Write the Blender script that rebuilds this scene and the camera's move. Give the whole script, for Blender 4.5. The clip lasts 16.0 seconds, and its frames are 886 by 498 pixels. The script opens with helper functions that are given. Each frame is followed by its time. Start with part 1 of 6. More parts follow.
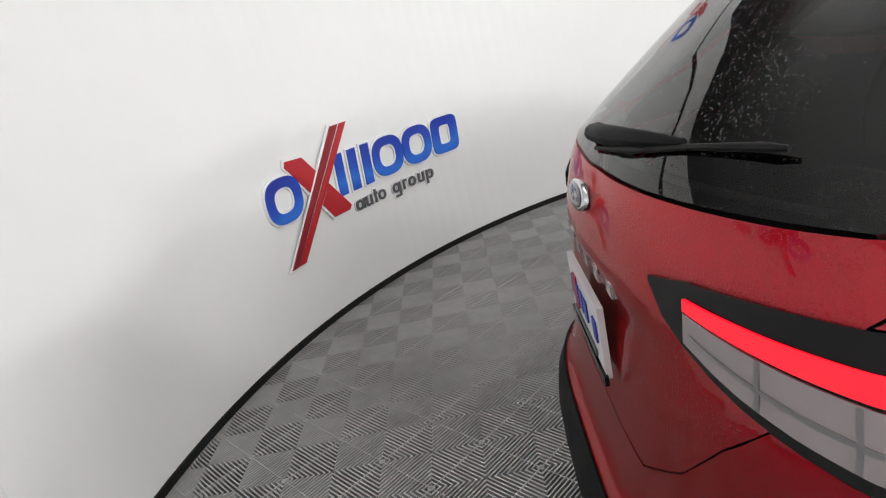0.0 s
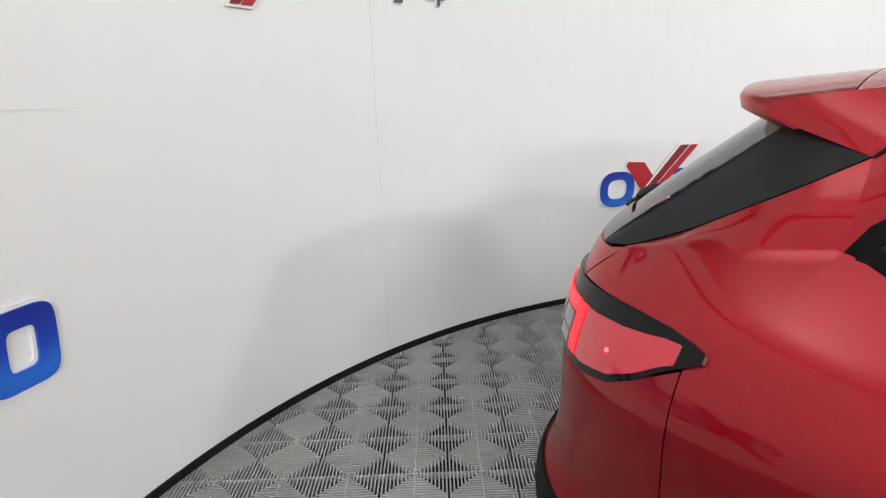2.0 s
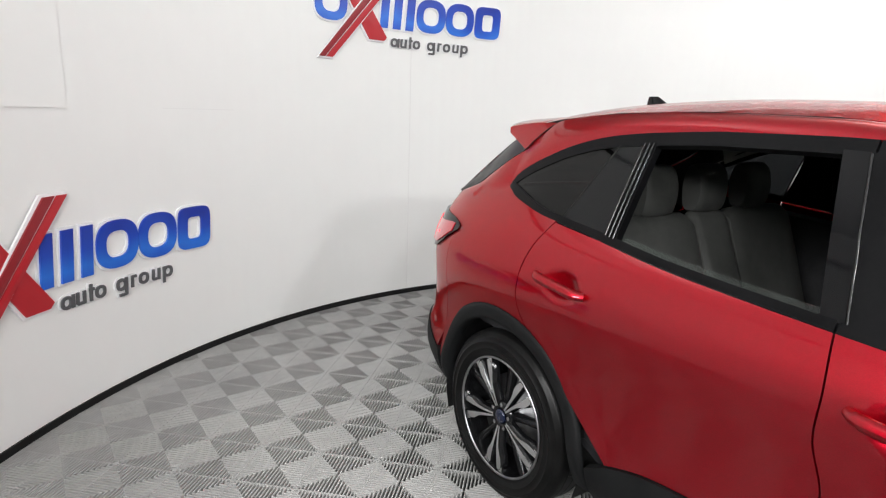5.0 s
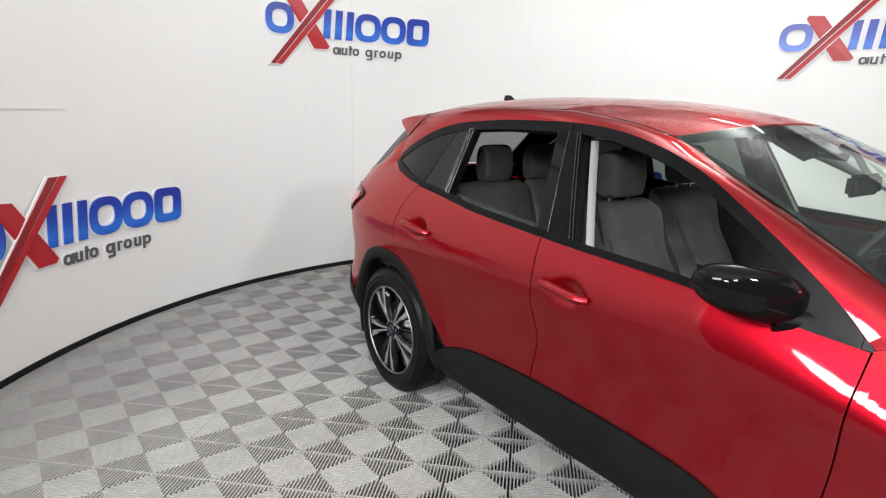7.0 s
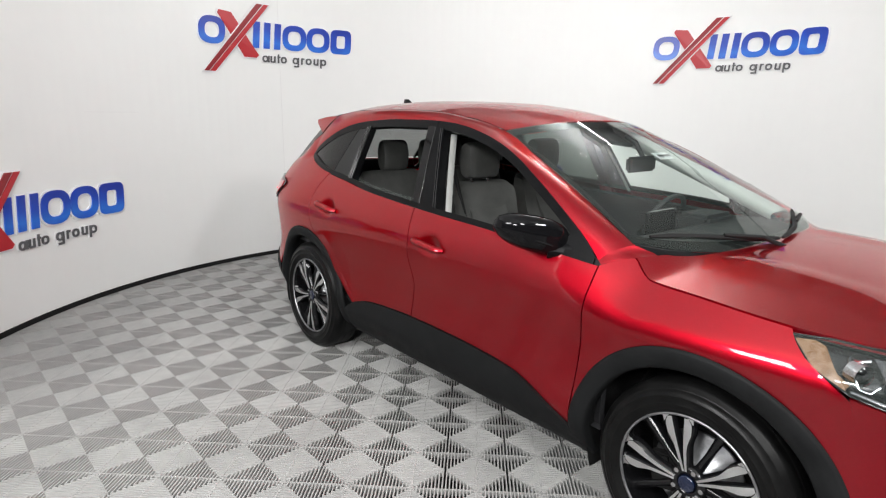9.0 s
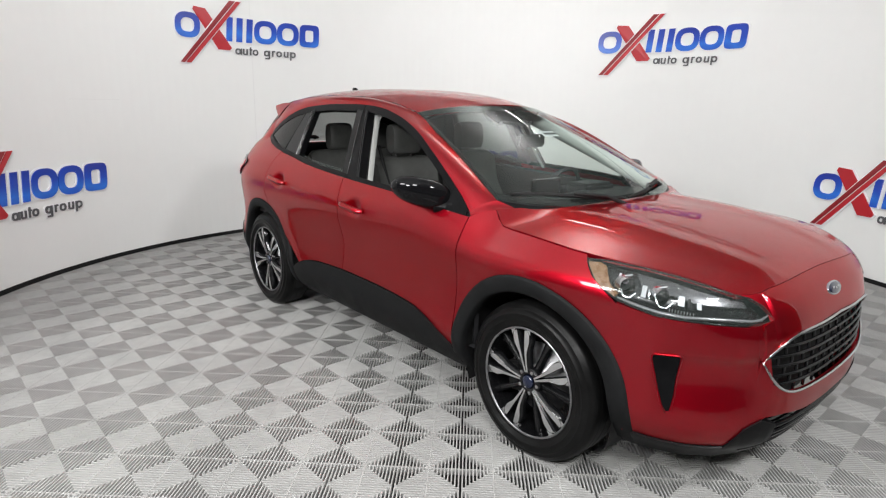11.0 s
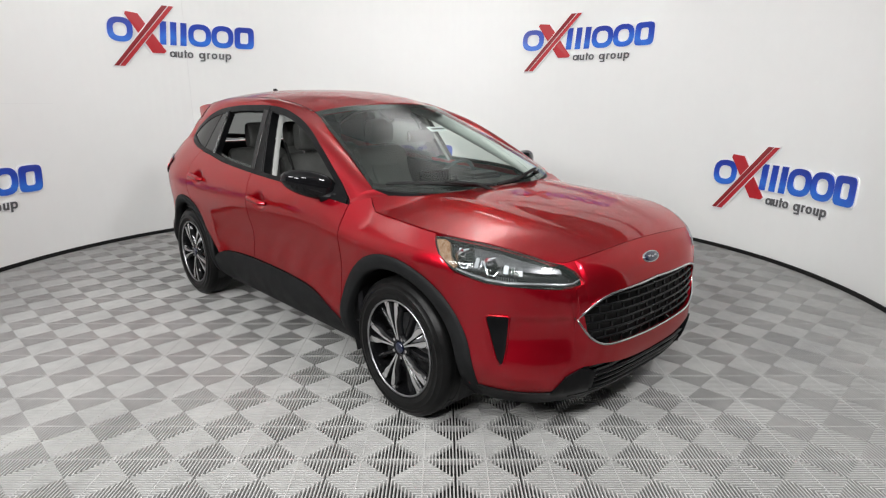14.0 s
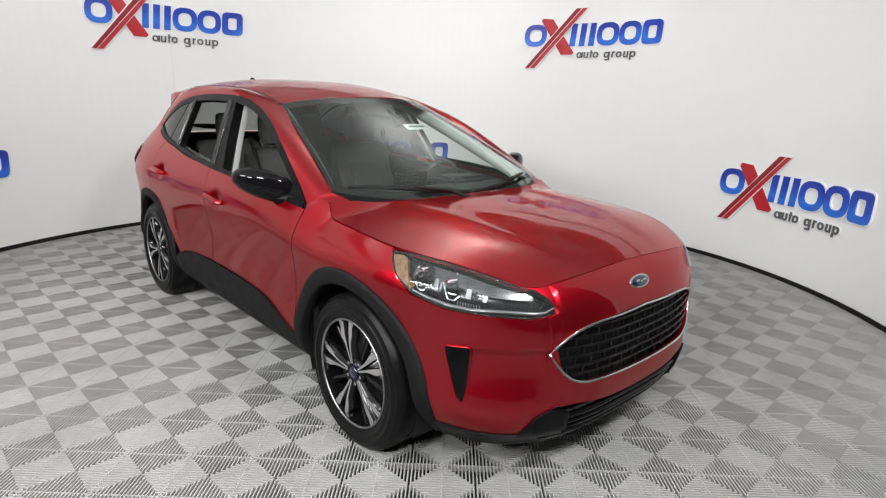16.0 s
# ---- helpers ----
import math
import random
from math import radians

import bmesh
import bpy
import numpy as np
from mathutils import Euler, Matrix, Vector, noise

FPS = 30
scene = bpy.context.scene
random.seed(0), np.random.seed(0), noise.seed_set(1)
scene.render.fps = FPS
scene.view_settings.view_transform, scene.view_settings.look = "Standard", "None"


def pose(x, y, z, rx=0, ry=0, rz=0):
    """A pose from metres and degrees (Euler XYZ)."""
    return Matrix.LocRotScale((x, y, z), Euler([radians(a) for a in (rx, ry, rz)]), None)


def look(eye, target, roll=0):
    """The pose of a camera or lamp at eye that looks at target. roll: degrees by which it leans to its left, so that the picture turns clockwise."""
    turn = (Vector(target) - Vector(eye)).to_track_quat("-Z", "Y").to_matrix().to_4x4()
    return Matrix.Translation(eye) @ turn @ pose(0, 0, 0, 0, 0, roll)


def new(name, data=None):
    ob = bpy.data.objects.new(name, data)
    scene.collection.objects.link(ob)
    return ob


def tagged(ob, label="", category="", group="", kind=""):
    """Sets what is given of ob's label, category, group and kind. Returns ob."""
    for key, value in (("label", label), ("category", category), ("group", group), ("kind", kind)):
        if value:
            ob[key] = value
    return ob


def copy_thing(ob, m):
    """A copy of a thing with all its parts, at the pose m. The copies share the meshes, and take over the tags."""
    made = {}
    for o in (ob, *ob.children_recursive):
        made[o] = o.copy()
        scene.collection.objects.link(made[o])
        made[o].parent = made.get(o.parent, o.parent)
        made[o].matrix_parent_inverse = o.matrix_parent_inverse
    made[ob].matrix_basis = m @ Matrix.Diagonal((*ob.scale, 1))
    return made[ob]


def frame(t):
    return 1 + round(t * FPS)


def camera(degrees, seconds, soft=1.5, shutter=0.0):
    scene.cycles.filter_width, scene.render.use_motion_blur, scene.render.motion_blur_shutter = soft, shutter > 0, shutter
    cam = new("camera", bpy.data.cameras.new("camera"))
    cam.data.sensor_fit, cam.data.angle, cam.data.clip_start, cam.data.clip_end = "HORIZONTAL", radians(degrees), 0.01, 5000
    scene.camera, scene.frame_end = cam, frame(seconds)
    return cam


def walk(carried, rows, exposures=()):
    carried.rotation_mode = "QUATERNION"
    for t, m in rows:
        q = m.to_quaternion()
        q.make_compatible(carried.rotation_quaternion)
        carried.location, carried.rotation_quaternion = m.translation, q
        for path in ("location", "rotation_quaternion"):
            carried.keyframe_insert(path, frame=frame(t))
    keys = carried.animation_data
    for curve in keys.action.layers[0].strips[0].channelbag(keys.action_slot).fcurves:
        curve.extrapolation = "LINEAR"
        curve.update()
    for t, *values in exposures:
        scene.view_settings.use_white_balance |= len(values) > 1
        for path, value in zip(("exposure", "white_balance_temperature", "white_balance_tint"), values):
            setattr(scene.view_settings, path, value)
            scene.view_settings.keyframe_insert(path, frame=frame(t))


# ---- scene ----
cam = camera(73.5, 16.0, soft=1.2)
PATH = [
    (0, (-2.479, -1.142, 1.471), (-2.667, 0.74, 0.821), -13.4),
    (0.5, (-2.269, -1.352, 1.511), (-2.964, 0.45, 0.992), -10.7),
    (1, (-1.980, -1.494, 1.545), (-3.04, 0.124, 1.033), -8.2),
    (1.5, (-1.676, -1.660, 1.554), (-2.969, -0.224, 1.037), -6.5),
    (2, (-1.352, -1.836, 1.562), (-2.758, -0.508, 1.052), -1.8),
    (2.5, (-1.025, -1.952, 1.572), (-2.491, -0.706, 1.028), 2.7),
    (3, (-0.728, -2.025, 1.598), (-2.264, -0.878, 1.029), 2.3),
    (3.5, (-0.459, -2.179, 1.581), (-2.028, -1.062, 1.043), 2.0),
    (3.7, (-0.354, -2.274, 1.568), (-1.922, -1.15, 1.042), 3.3),
    (5.8, (0.788, -2.368, 1.591), (-0.856, -1.311, 1.166), 1.0),
    (6, (0.884, -2.397, 1.6), (-0.758, -1.34, 1.169), 0.9),
    (6.5, (1.164, -2.403, 1.592), (-0.443, -1.307, 1.129), 1.2),
    (7, (1.426, -2.457, 1.586), (-0.171, -1.343, 1.129), 1.2),
    (7.5, (1.632, -2.581, 1.587), (0.058, -1.433, 1.134), 1.5),
    (8, (1.805, -2.673, 1.588), (0.276, -1.464, 1.141), 2.3),
    (8.5, (1.964, -2.679, 1.598), (0.47, -1.435, 1.128), 1.5),
    (9, (2.199, -2.677, 1.591), (0.706, -1.425, 1.142), 0.9),
    (11.5, (3.111, -2.778, 1.552), (1.631, -1.52, 1.077), 1.0),
    (12, (3.235, -2.822, 1.579), (1.764, -1.545, 1.121), 0.6),
    (12.5, (3.309, -2.835, 1.599), (1.872, -1.525, 1.133), 0.6),
    (13, (3.413, -2.773, 1.614), (2.003, -1.438, 1.135), 0.0),
    (13.5, (3.513, -2.691, 1.606), (2.102, -1.359, 1.124), 0.1),
    (14, (3.568, -2.609, 1.58), (2.145, -1.29, 1.094), -0.0),
    (14.5, (3.514, -2.489, 1.553), (2.087, -1.181, 1.05), 0.6),
    (15, (3.423, -2.382, 1.568), (2.006, -1.072, 1.042), 2.2),
    (15.5, (3.394, -2.296, 1.586), (1.98, -0.971, 1.089), 2.3),
    (16, (3.437, -2.229, 1.585), (2.004, -0.927, 1.084), 1.8),
]
walk(cam, [(t, look(eye, target, roll)) for t, eye, target, roll in PATH],
     [(0, 0.28), (1, 0.2), (2, 0.18), (3.5, 0.32), (6, 0.28), (9, 0.21), (12, 0.13), (16, 0.13)])

# ---- world and light ----
CX, CY, RAD = -0.21, 0.33, 3.84      # centre and radius of the round booth
world = bpy.data.worlds.new("world")
scene.world = world
world.use_nodes = True
world.node_tree.nodes["Background"].inputs[0].default_value = (0.9, 0.93, 1.0, 1)
world.node_tree.nodes["Background"].inputs[1].default_value = 0.02


def area(name, where, target, sx, sy, watts, colour=(1, 1, 1)):
    d = bpy.data.lights.new(name, "AREA")
    d.shape, d.size, d.size_y, d.energy, d.color = "RECTANGLE", sx, sy, watts, colour
    ob = new(name, d)
    ob.matrix_world = look(where, target)
    return ob


# added lamp, out of view, to brighten the nose and the floor before it
area("front_fill", (4.5, -0.6, 3.7), (0.8, 0.2, 0.5), 0.6, 0.4, 105)
area("side_lamp", (4.5, -3.4, 3.7), (1.0, 0, 0.4), 0.8, 0.5, 112)
area("side_lamp", (0.9, -4.9, 3.1), (-1.2, -0.7, 0.1), 2.0, 0.9, 176)
# added fill lamps, out of view, that brighten the ceiling for soft bounced light
area("ceiling_fill", (2.9, -4.3, 2.6), (-0.2, 0.0, 4.2), 0.8, 0.4, 116)
area("ceiling_fill", (-1.0, 2.6, 3.45), (-1.0, 2.0, 4.2), 0.8, 0.4, 56)
area("ceiling_fill", (-3.4, -3.1, 3.2), (-0.2, 0.3, 4.2), 0.8, 0.4, 75)


# ---- materials ----
def mat(name, colour=(0.8, 0.8, 0.8), rough=0.5, metal=0.0, **more):
    m = bpy.data.materials.new(name)
    m.use_nodes = True
    b = m.node_tree.nodes["Principled BSDF"]
    b.inputs["Base Color"].default_value = (*colour, 1)
    b.inputs["Roughness"].default_value = rough
    b.inputs["Metallic"].default_value = metal
    for k, v in more.items():
        b.inputs[k.replace("_", " ")].default_value = v
    return m


def node(m, kind, **sets):
    n = m.node_tree.nodes.new(kind)
    for k, v in sets.items():
        n.inputs[k.replace("_", " ")].default_value = v
    return n


def join(m, a, out, b, inp):
    m.node_tree.links.new(a.outputs[out], b.inputs[inp])


def vary(m, lo, hi, scale, rough=None, bump=0.0, bump_scale=None, world=False):
    """Mottles the base colour between lo and hi, and the roughness, and adds a fine relief."""
    b = m.node_tree.nodes["Principled BSDF"]
    co, way = (node(m, "ShaderNodeNewGeometry"), "Position") if world else (node(m, "ShaderNodeTexCoord"), "Object")
    n1, n2 = node(m, "ShaderNodeTexNoise", Scale=scale, Detail=5.0), node(m, "ShaderNodeTexNoise", Scale=scale * 9, Detail=3.0)
    join(m, co, way, n1, "Vector")
    join(m, co, way, n2, "Vector")
    add = node(m, "ShaderNodeMath")
    add.operation = "MULTIPLY_ADD"
    add.inputs[1].default_value, add.inputs[2].default_value = 0.35, 0.0
    join(m, n2, "Fac", add, 0)
    s = node(m, "ShaderNodeMath")
    s.operation = "MULTIPLY_ADD"
    s.inputs[1].default_value = 0.65
    join(m, n1, "Fac", s, 0)
    join(m, add, 0, s, 2)
    r = node(m, "ShaderNodeValToRGB")
    r.color_ramp.elements[0].position, r.color_ramp.elements[1].position = 0.35, 0.65
    r.color_ramp.elements[0].color, r.color_ramp.elements[1].color = (*lo, 1), (*hi, 1)
    join(m, s, 0, r, 0)
    join(m, r, 0, b, "Base Color")
    if rough:
        q = node(m, "ShaderNodeMapRange")
        q.inputs["To Min"].default_value, q.inputs["To Max"].default_value = rough
        q.inputs["From Min"].default_value, q.inputs["From Max"].default_value = 0.3, 0.7
        join(m, n1, "Fac", q, "Value")
        join(m, q, 0, b, "Roughness")
    if bump:
        n3 = node(m, "ShaderNodeTexNoise", Scale=bump_scale or scale * 30, Detail=4.0)
        join(m, co, way, n3, "Vector")
        bp = node(m, "ShaderNodeBump", Strength=bump, Distance=0.002)
        join(m, n3, "Fac", bp, "Height")
        join(m, bp, 0, b, "Normal")
    return m


def drops(m, scale, amount, strength):
    """Beads of water: small round bumps, thickly or thinly strewn."""
    b = m.node_tree.nodes["Principled BSDF"]
    co = node(m, "ShaderNodeTexCoord")
    total = None
    for sc, am in ((scale, amount), (scale * 2.3, amount * 1.15)):
        warp = node(m, "ShaderNodeTexNoise", Scale=9.0, Detail=2.0)
        v = node(m, "ShaderNodeTexVoronoi", Scale=sc)
        join(m, co, "Object", v, "Vector")
        join(m, co, "Object", warp, "Vector")
        lim = node(m, "ShaderNodeMath")
        lim.operation = "MULTIPLY"
        lim.inputs[1].default_value = am * 2
        join(m, warp, "Fac", lim, 0)
        q = node(m, "ShaderNodeMath")
        q.operation = "SUBTRACT"
        join(m, lim, 0, q, 0)
        join(m, v, "Distance", q, 1)
        up = node(m, "ShaderNodeMath")
        up.operation = "MAXIMUM"
        join(m, q, 0, up, 0)
        up.inputs[1].default_value = 0.0
        pw = node(m, "ShaderNodeMath")
        pw.operation = "POWER"
        pw.inputs[1].default_value = 0.5
        join(m, up, 0, pw, 0)
        if total is None:
            total = pw
        else:
            t = node(m, "ShaderNodeMath")
            t.operation = "ADD"
            join(m, total, 0, t, 0)
            join(m, pw, 0, t, 1)
            total = t
    bp = node(m, "ShaderNodeBump", Strength=strength, Distance=0.003)
    join(m, total, 0, bp, "Height")
    join(m, bp, 0, b, "Normal")
    join(m, bp, 0, b, "Coat Normal")
    return m


def paint(name, coat=0.02):
    m = mat(name, (0.30, 0.004, 0.010), 0.36, 0.92, Coat_Weight=0.85, Coat_Roughness=coat, Coat_IOR=1.5, Specular_Tint=(1.0, 0.12, 0.12, 1))
    b = m.node_tree.nodes["Principled BSDF"]
    co = node(m, "ShaderNodeTexCoord")
    fl = node(m, "ShaderNodeTexVoronoi", Scale=900.0)
    join(m, co, "Object", fl, "Vector")
    r = node(m, "ShaderNodeValToRGB")
    r.color_ramp.elements[0].color, r.color_ramp.elements[1].color = (0.30, 0.0025, 0.0095, 1), (0.45, 0.005, 0.018, 1)
    join(m, fl, "Color", r, 0)
    join(m, r, 0, b, "Base Color")
    return m


def glass(name, tint, ior=1.45, rough=0.0, wet=0.0, haze=0.0, drop_scale=62.0):
    """A thin pane: clear but for a tint, with the gloss that glass has."""
    m = bpy.data.materials.new(name)
    m.use_nodes = True
    nt = m.node_tree
    nt.nodes.remove(nt.nodes["Principled BSDF"])
    out = nt.nodes["Material Output"]
    tr, gl, fr, mx = (nt.nodes.new(k) for k in ("ShaderNodeBsdfTransparent", "ShaderNodeBsdfGlossy", "ShaderNodeLayerWeight", "ShaderNodeMixShader"))
    pw, ma = nt.nodes.new("ShaderNodeMath"), nt.nodes.new("ShaderNodeMath")
    f0 = ((ior - 1) / (ior + 1)) ** 2
    pw.operation, ma.operation = "POWER", "MULTIPLY_ADD"
    pw.inputs[1].default_value = 5.0
    ma.inputs[1].default_value, ma.inputs[2].default_value = 1 - f0, f0
    tr.inputs["Color"].default_value = (*tint, 1)
    gl.inputs["Roughness"].default_value = rough
    nt.links.new(fr.outputs["Facing"], pw.inputs[0])
    nt.links.new(pw.outputs[0], ma.inputs[0])
    nt.links.new(ma.outputs[0], mx.inputs[0])
    nt.links.new(tr.outputs[0], mx.inputs[1])
    nt.links.new(gl.outputs[0], mx.inputs[2])
    nt.links.new(mx.outputs[0], out.inputs[0])
    if haze:
        # hazy light on the wet pane, put in as a faint pale green diffuse colour
        df, mf = nt.nodes.new("ShaderNodeBsdfDiffuse"), nt.nodes.new("ShaderNodeMixShader")
        df.inputs["Color"].default_value = (0.66, 0.82, 0.74, 1)
        mf.inputs[0].default_value = haze
        nt.links.new(mx.outputs[0], mf.inputs[1])
        nt.links.new(df.outputs[0], mf.inputs[2])
        nt.links.new(mf.outputs[0], out.inputs[0])
    if wet:
        co, v, r, bp = (nt.nodes.new(k) for k in ("ShaderNodeTexCoord", "ShaderNodeTexVoronoi", "ShaderNodeValToRGB", "ShaderNodeBump"))
        v.inputs["Scale"].default_value = drop_scale
        r.color_ramp.elements[0].position, r.color_ramp.elements[1].position = 0.12, 0.24
        r.color_ramp.elements[0].color, r.color_ramp.elements[1].color = (1, 1, 1, 1), (0, 0, 0, 1)
        bp.inputs["Strength"].default_value, bp.inputs["Distance"].default_value = wet, 0.003
        nt.links.new(co.outputs["Object"], v.inputs["Vector"])
        nt.links.new(v.outputs["Distance"], r.inputs[0])
        nt.links.new(r.outputs[0], bp.inputs["Height"])
        nt.links.new(bp.outputs[0], gl.inputs["Normal"])
        nt.links.new(bp.outputs[0], fr.inputs["Normal"])
    return m


def faded(name):
    """Printed blue that runs from navy at the top to a lighter blue lower down, unevenly."""
    m = mat(name, rough=0.3)
    co, sep = node(m, "ShaderNodeTexCoord"), node(m, "ShaderNodeSeparateXYZ")
    cloud = node(m, "ShaderNodeTexNoise", Scale=2.2, Detail=2.0)
    join(m, co, "Object", sep, 0)
    join(m, co, "Object", cloud, "Vector")
    mix = node(m, "ShaderNodeMath")
    mix.operation = "MULTIPLY_ADD"
    mix.inputs[1].default_value = 0.35
    join(m, cloud, "Fac", mix, 0)
    join(m, sep, "Z", mix, 2)
    r = node(m, "ShaderNodeValToRGB")
    stops = ((0.43, (0.014, 0.075, 0.50)), (0.53, (0.022, 0.15, 0.62)), (0.62, (0.012, 0.06, 0.44)), (0.74, (0.010, 0.030, 0.30)))
    for k, (at, colour) in enumerate(stops):
        e = r.color_ramp.elements[k] if k < 2 else r.color_ramp.elements.new(at)
        e.position, e.color = at, (*colour, 1)
    join(m, mix, 0, r, 0)
    join(m, r, 0, m.node_tree.nodes["Principled BSDF"], "Base Color")
    return m


M_TILE = vary(mat("tile_plastic", rough=0.35), (0.31, 0.308, 0.30), (0.41, 0.407, 0.396), 1.6, (0.3, 0.48), world=True)
M_BASE = vary(mat("under_floor", rough=0.8), (0.012, 0.012, 0.012), (0.03, 0.03, 0.028), 3.0)
M_WALL = vary(mat("wall_paint", rough=0.3), (0.765, 0.77, 0.755), (0.785, 0.79, 0.775), 0.7, (0.36, 0.42), 0.04, 60)
M_JOINT = mat("joint_grey", (0.73, 0.73, 0.72), 0.6)
M_CEIL = vary(mat("ceiling_white", rough=0.7), (0.58, 0.585, 0.58), (0.65, 0.655, 0.65), 1.0)
M_ENCLOSURE = vary(mat("enclosure_grey", rough=0.7), (0.31, 0.31, 0.32), (0.38, 0.38, 0.38), 0.6)
M_BLACK = vary(mat("black_rubber", rough=0.6, Specular_IOR_Level=0.25), (0.005, 0.005, 0.005), (0.011, 0.011, 0.011), 12, (0.5, 0.75))
M_CLAD = vary(mat("black_plastic", rough=0.5, Specular_IOR_Level=0.11), (0.006, 0.0063, 0.0066), (0.010, 0.0104, 0.0108), 9, (0.5, 0.65), 0.15, 420)
M_FRAME = vary(mat("window_frame_black", rough=0.35, Specular_IOR_Level=0.1), (0.0025, 0.0026, 0.003), (0.005, 0.005, 0.0055), 9, (0.3, 0.45))
M_GLOSSBLACK = mat("gloss_black", (0.004, 0.004, 0.0045), 0.06, 0.0, Specular_IOR_Level=0.22)
M_CHROME = mat("chrome", (0.62, 0.62, 0.63), 0.14, 1.0)
M_BADGE = mat("badge_blue", (0.003, 0.008, 0.032), 0.2, 0.2, Coat_Weight=1.0)
M_RED = paint("red_paint", 0.05)
M_REDWET = drops(paint("red_paint_wet"), 120.0, 0.26, 0.45)
M_REDROOF = drops(paint("red_paint_soaked"), 60.0, 0.34, 0.9)
M_REDHOOD = drops(paint("red_paint_beaded"), 90.0, 0.2, 0.4)
M_GLASS = glass("clear_glass", (0.80, 0.90, 0.85), 1.55, 0.0, 0.2, 0.009, 90.0)
M_SHADEGLASS = glass("shaded_glass", (0.17, 0.19, 0.18), 1.5)
M_SIDETRIM = vary(mat("satin_black_trim", rough=0.3, Specular_IOR_Level=0.3), (0.006, 0.0065, 0.0065), (0.011, 0.0115, 0.0115), 8, (0.28, 0.4), 0.1, 300)
M_SEAL = mat("wet_window_seal", (0.006, 0.006, 0.0065), 0.16, 0.0, Specular_IOR_Level=0.6)
M_DARKGLASS = glass("tinted_glass", (0.27, 0.28, 0.275), 1.8, 0.02, 0.3, 0.0, 130.0)
M_QGLASS = glass("privacy_glass", (0.014, 0.015, 0.016), 1.5)
M_PLATEBLACK = mat("window_plate_black", (0.004, 0.0045, 0.005), 0.06, 0.0, Specular_IOR_Level=0.3)
M_TYRE = vary(mat("tyre_rubber", rough=0.45, Specular_IOR_Level=0.16), (0.0022, 0.0022, 0.0022), (0.006, 0.006, 0.006), 9, (0.26, 0.5), 0.2, 160)
M_RIM = vary(mat("machined_alloy", rough=0.25, metal=1.0), (0.70, 0.70, 0.71), (0.82, 0.82, 0.83), 20, (0.28, 0.4))
M_RIMBLACK = mat("black_alloy", (0.005, 0.005, 0.0055), 0.18, 0.0, Specular_IOR_Level=0.4)
M_STEEL = vary(mat("brake_steel", rough=0.35, metal=1.0), (0.25, 0.25, 0.26), (0.38, 0.38, 0.39), 25, (0.3, 0.45))
M_CLOTH = vary(mat("grey_cloth", rough=0.65), (0.034, 0.035, 0.033), (0.050, 0.051, 0.047), 18, None, 0.4, 900)
M_TRIM = vary(mat("interior_plastic", rough=0.6, Specular_IOR_Level=0.3), (0.012, 0.012, 0.013), (0.022, 0.022, 0.024), 10, (0.5, 0.7), 0.2, 500)
M_LIGHTTRIM = vary(mat("light_trim", rough=0.7), (0.34, 0.35, 0.34), (0.40, 0.41, 0.39), 6)
M_PILLAR = vary(mat("pillar_trim", rough=0.7), (0.20, 0.205, 0.195), (0.24, 0.243, 0.232), 6)
M_HOUSING = vary(mat("lamp_housing", rough=0.25), (0.006, 0.006, 0.0065), (0.014, 0.014, 0.015), 30)
M_BRIGHT = mat("bright_chrome", (0.85, 0.86, 0.88), 0.12, 1.0)
M_STRIP = mat("light_strip_clear", (0.10, 0.103, 0.107), 0.25, 0.0, Coat_Weight=0.6)
M_REFLECTOR = vary(mat("lamp_reflector", rough=0.25, metal=0.8), (0.07, 0.07, 0.074), (0.15, 0.15, 0.155), 25)
M_LENS = glass("lamp_lens", (0.92, 0.94, 0.95), 1.45, 0.0, 0.8, 0.015, 110.0)
M_AMBER = vary(mat("amber_reflector", rough=0.3), (0.11, 0.052, 0.02), (0.20, 0.115, 0.058), 40, (0.2, 0.4), 0.5, 160)
M_TAIL = mat("red_lens", (0.30, 0.006, 0.02), 0.1, 0.0, Coat_Weight=1.0, Emission_Color=(1, 0.03, 0.05, 1), Emission_Strength=0.16)
M_TAILBAR = mat("lit_bar", (0.45, 0.008, 0.015), 0.2, 0.0, Emission_Color=(1, 0.003, 0.02, 1), Emission_Strength=0.95)
M_TAILCLEAR = mat("clear_lens", (0.27, 0.23, 0.235), 0.15, 0.3, Coat_Weight=1.0)
M_LED = mat("red_led", (0.8, 0.1, 0.1), 0.3, 0.0, Emission_Color=(1, 0.05, 0.06, 1), Emission_Strength=3.0)
M_RIB = mat("lens_rib", (0.16, 0.15, 0.155), 0.3)
M_PLATE = mat("plate_white", (0.7, 0.7, 0.72), 0.4)
M_BLUE = faded("sign_blue")
M_SRED = mat("sign_red", (0.42, 0.012, 0.02), 0.35)
M_DRED = mat("sign_dark_red", (0.24, 0.008, 0.014), 0.35)
M_SGREY = mat("sign_grey", (0.09, 0.09, 0.095), 0.45)
M_SWHITE = mat("sign_white", (0.8, 0.8, 0.81), 0.4)


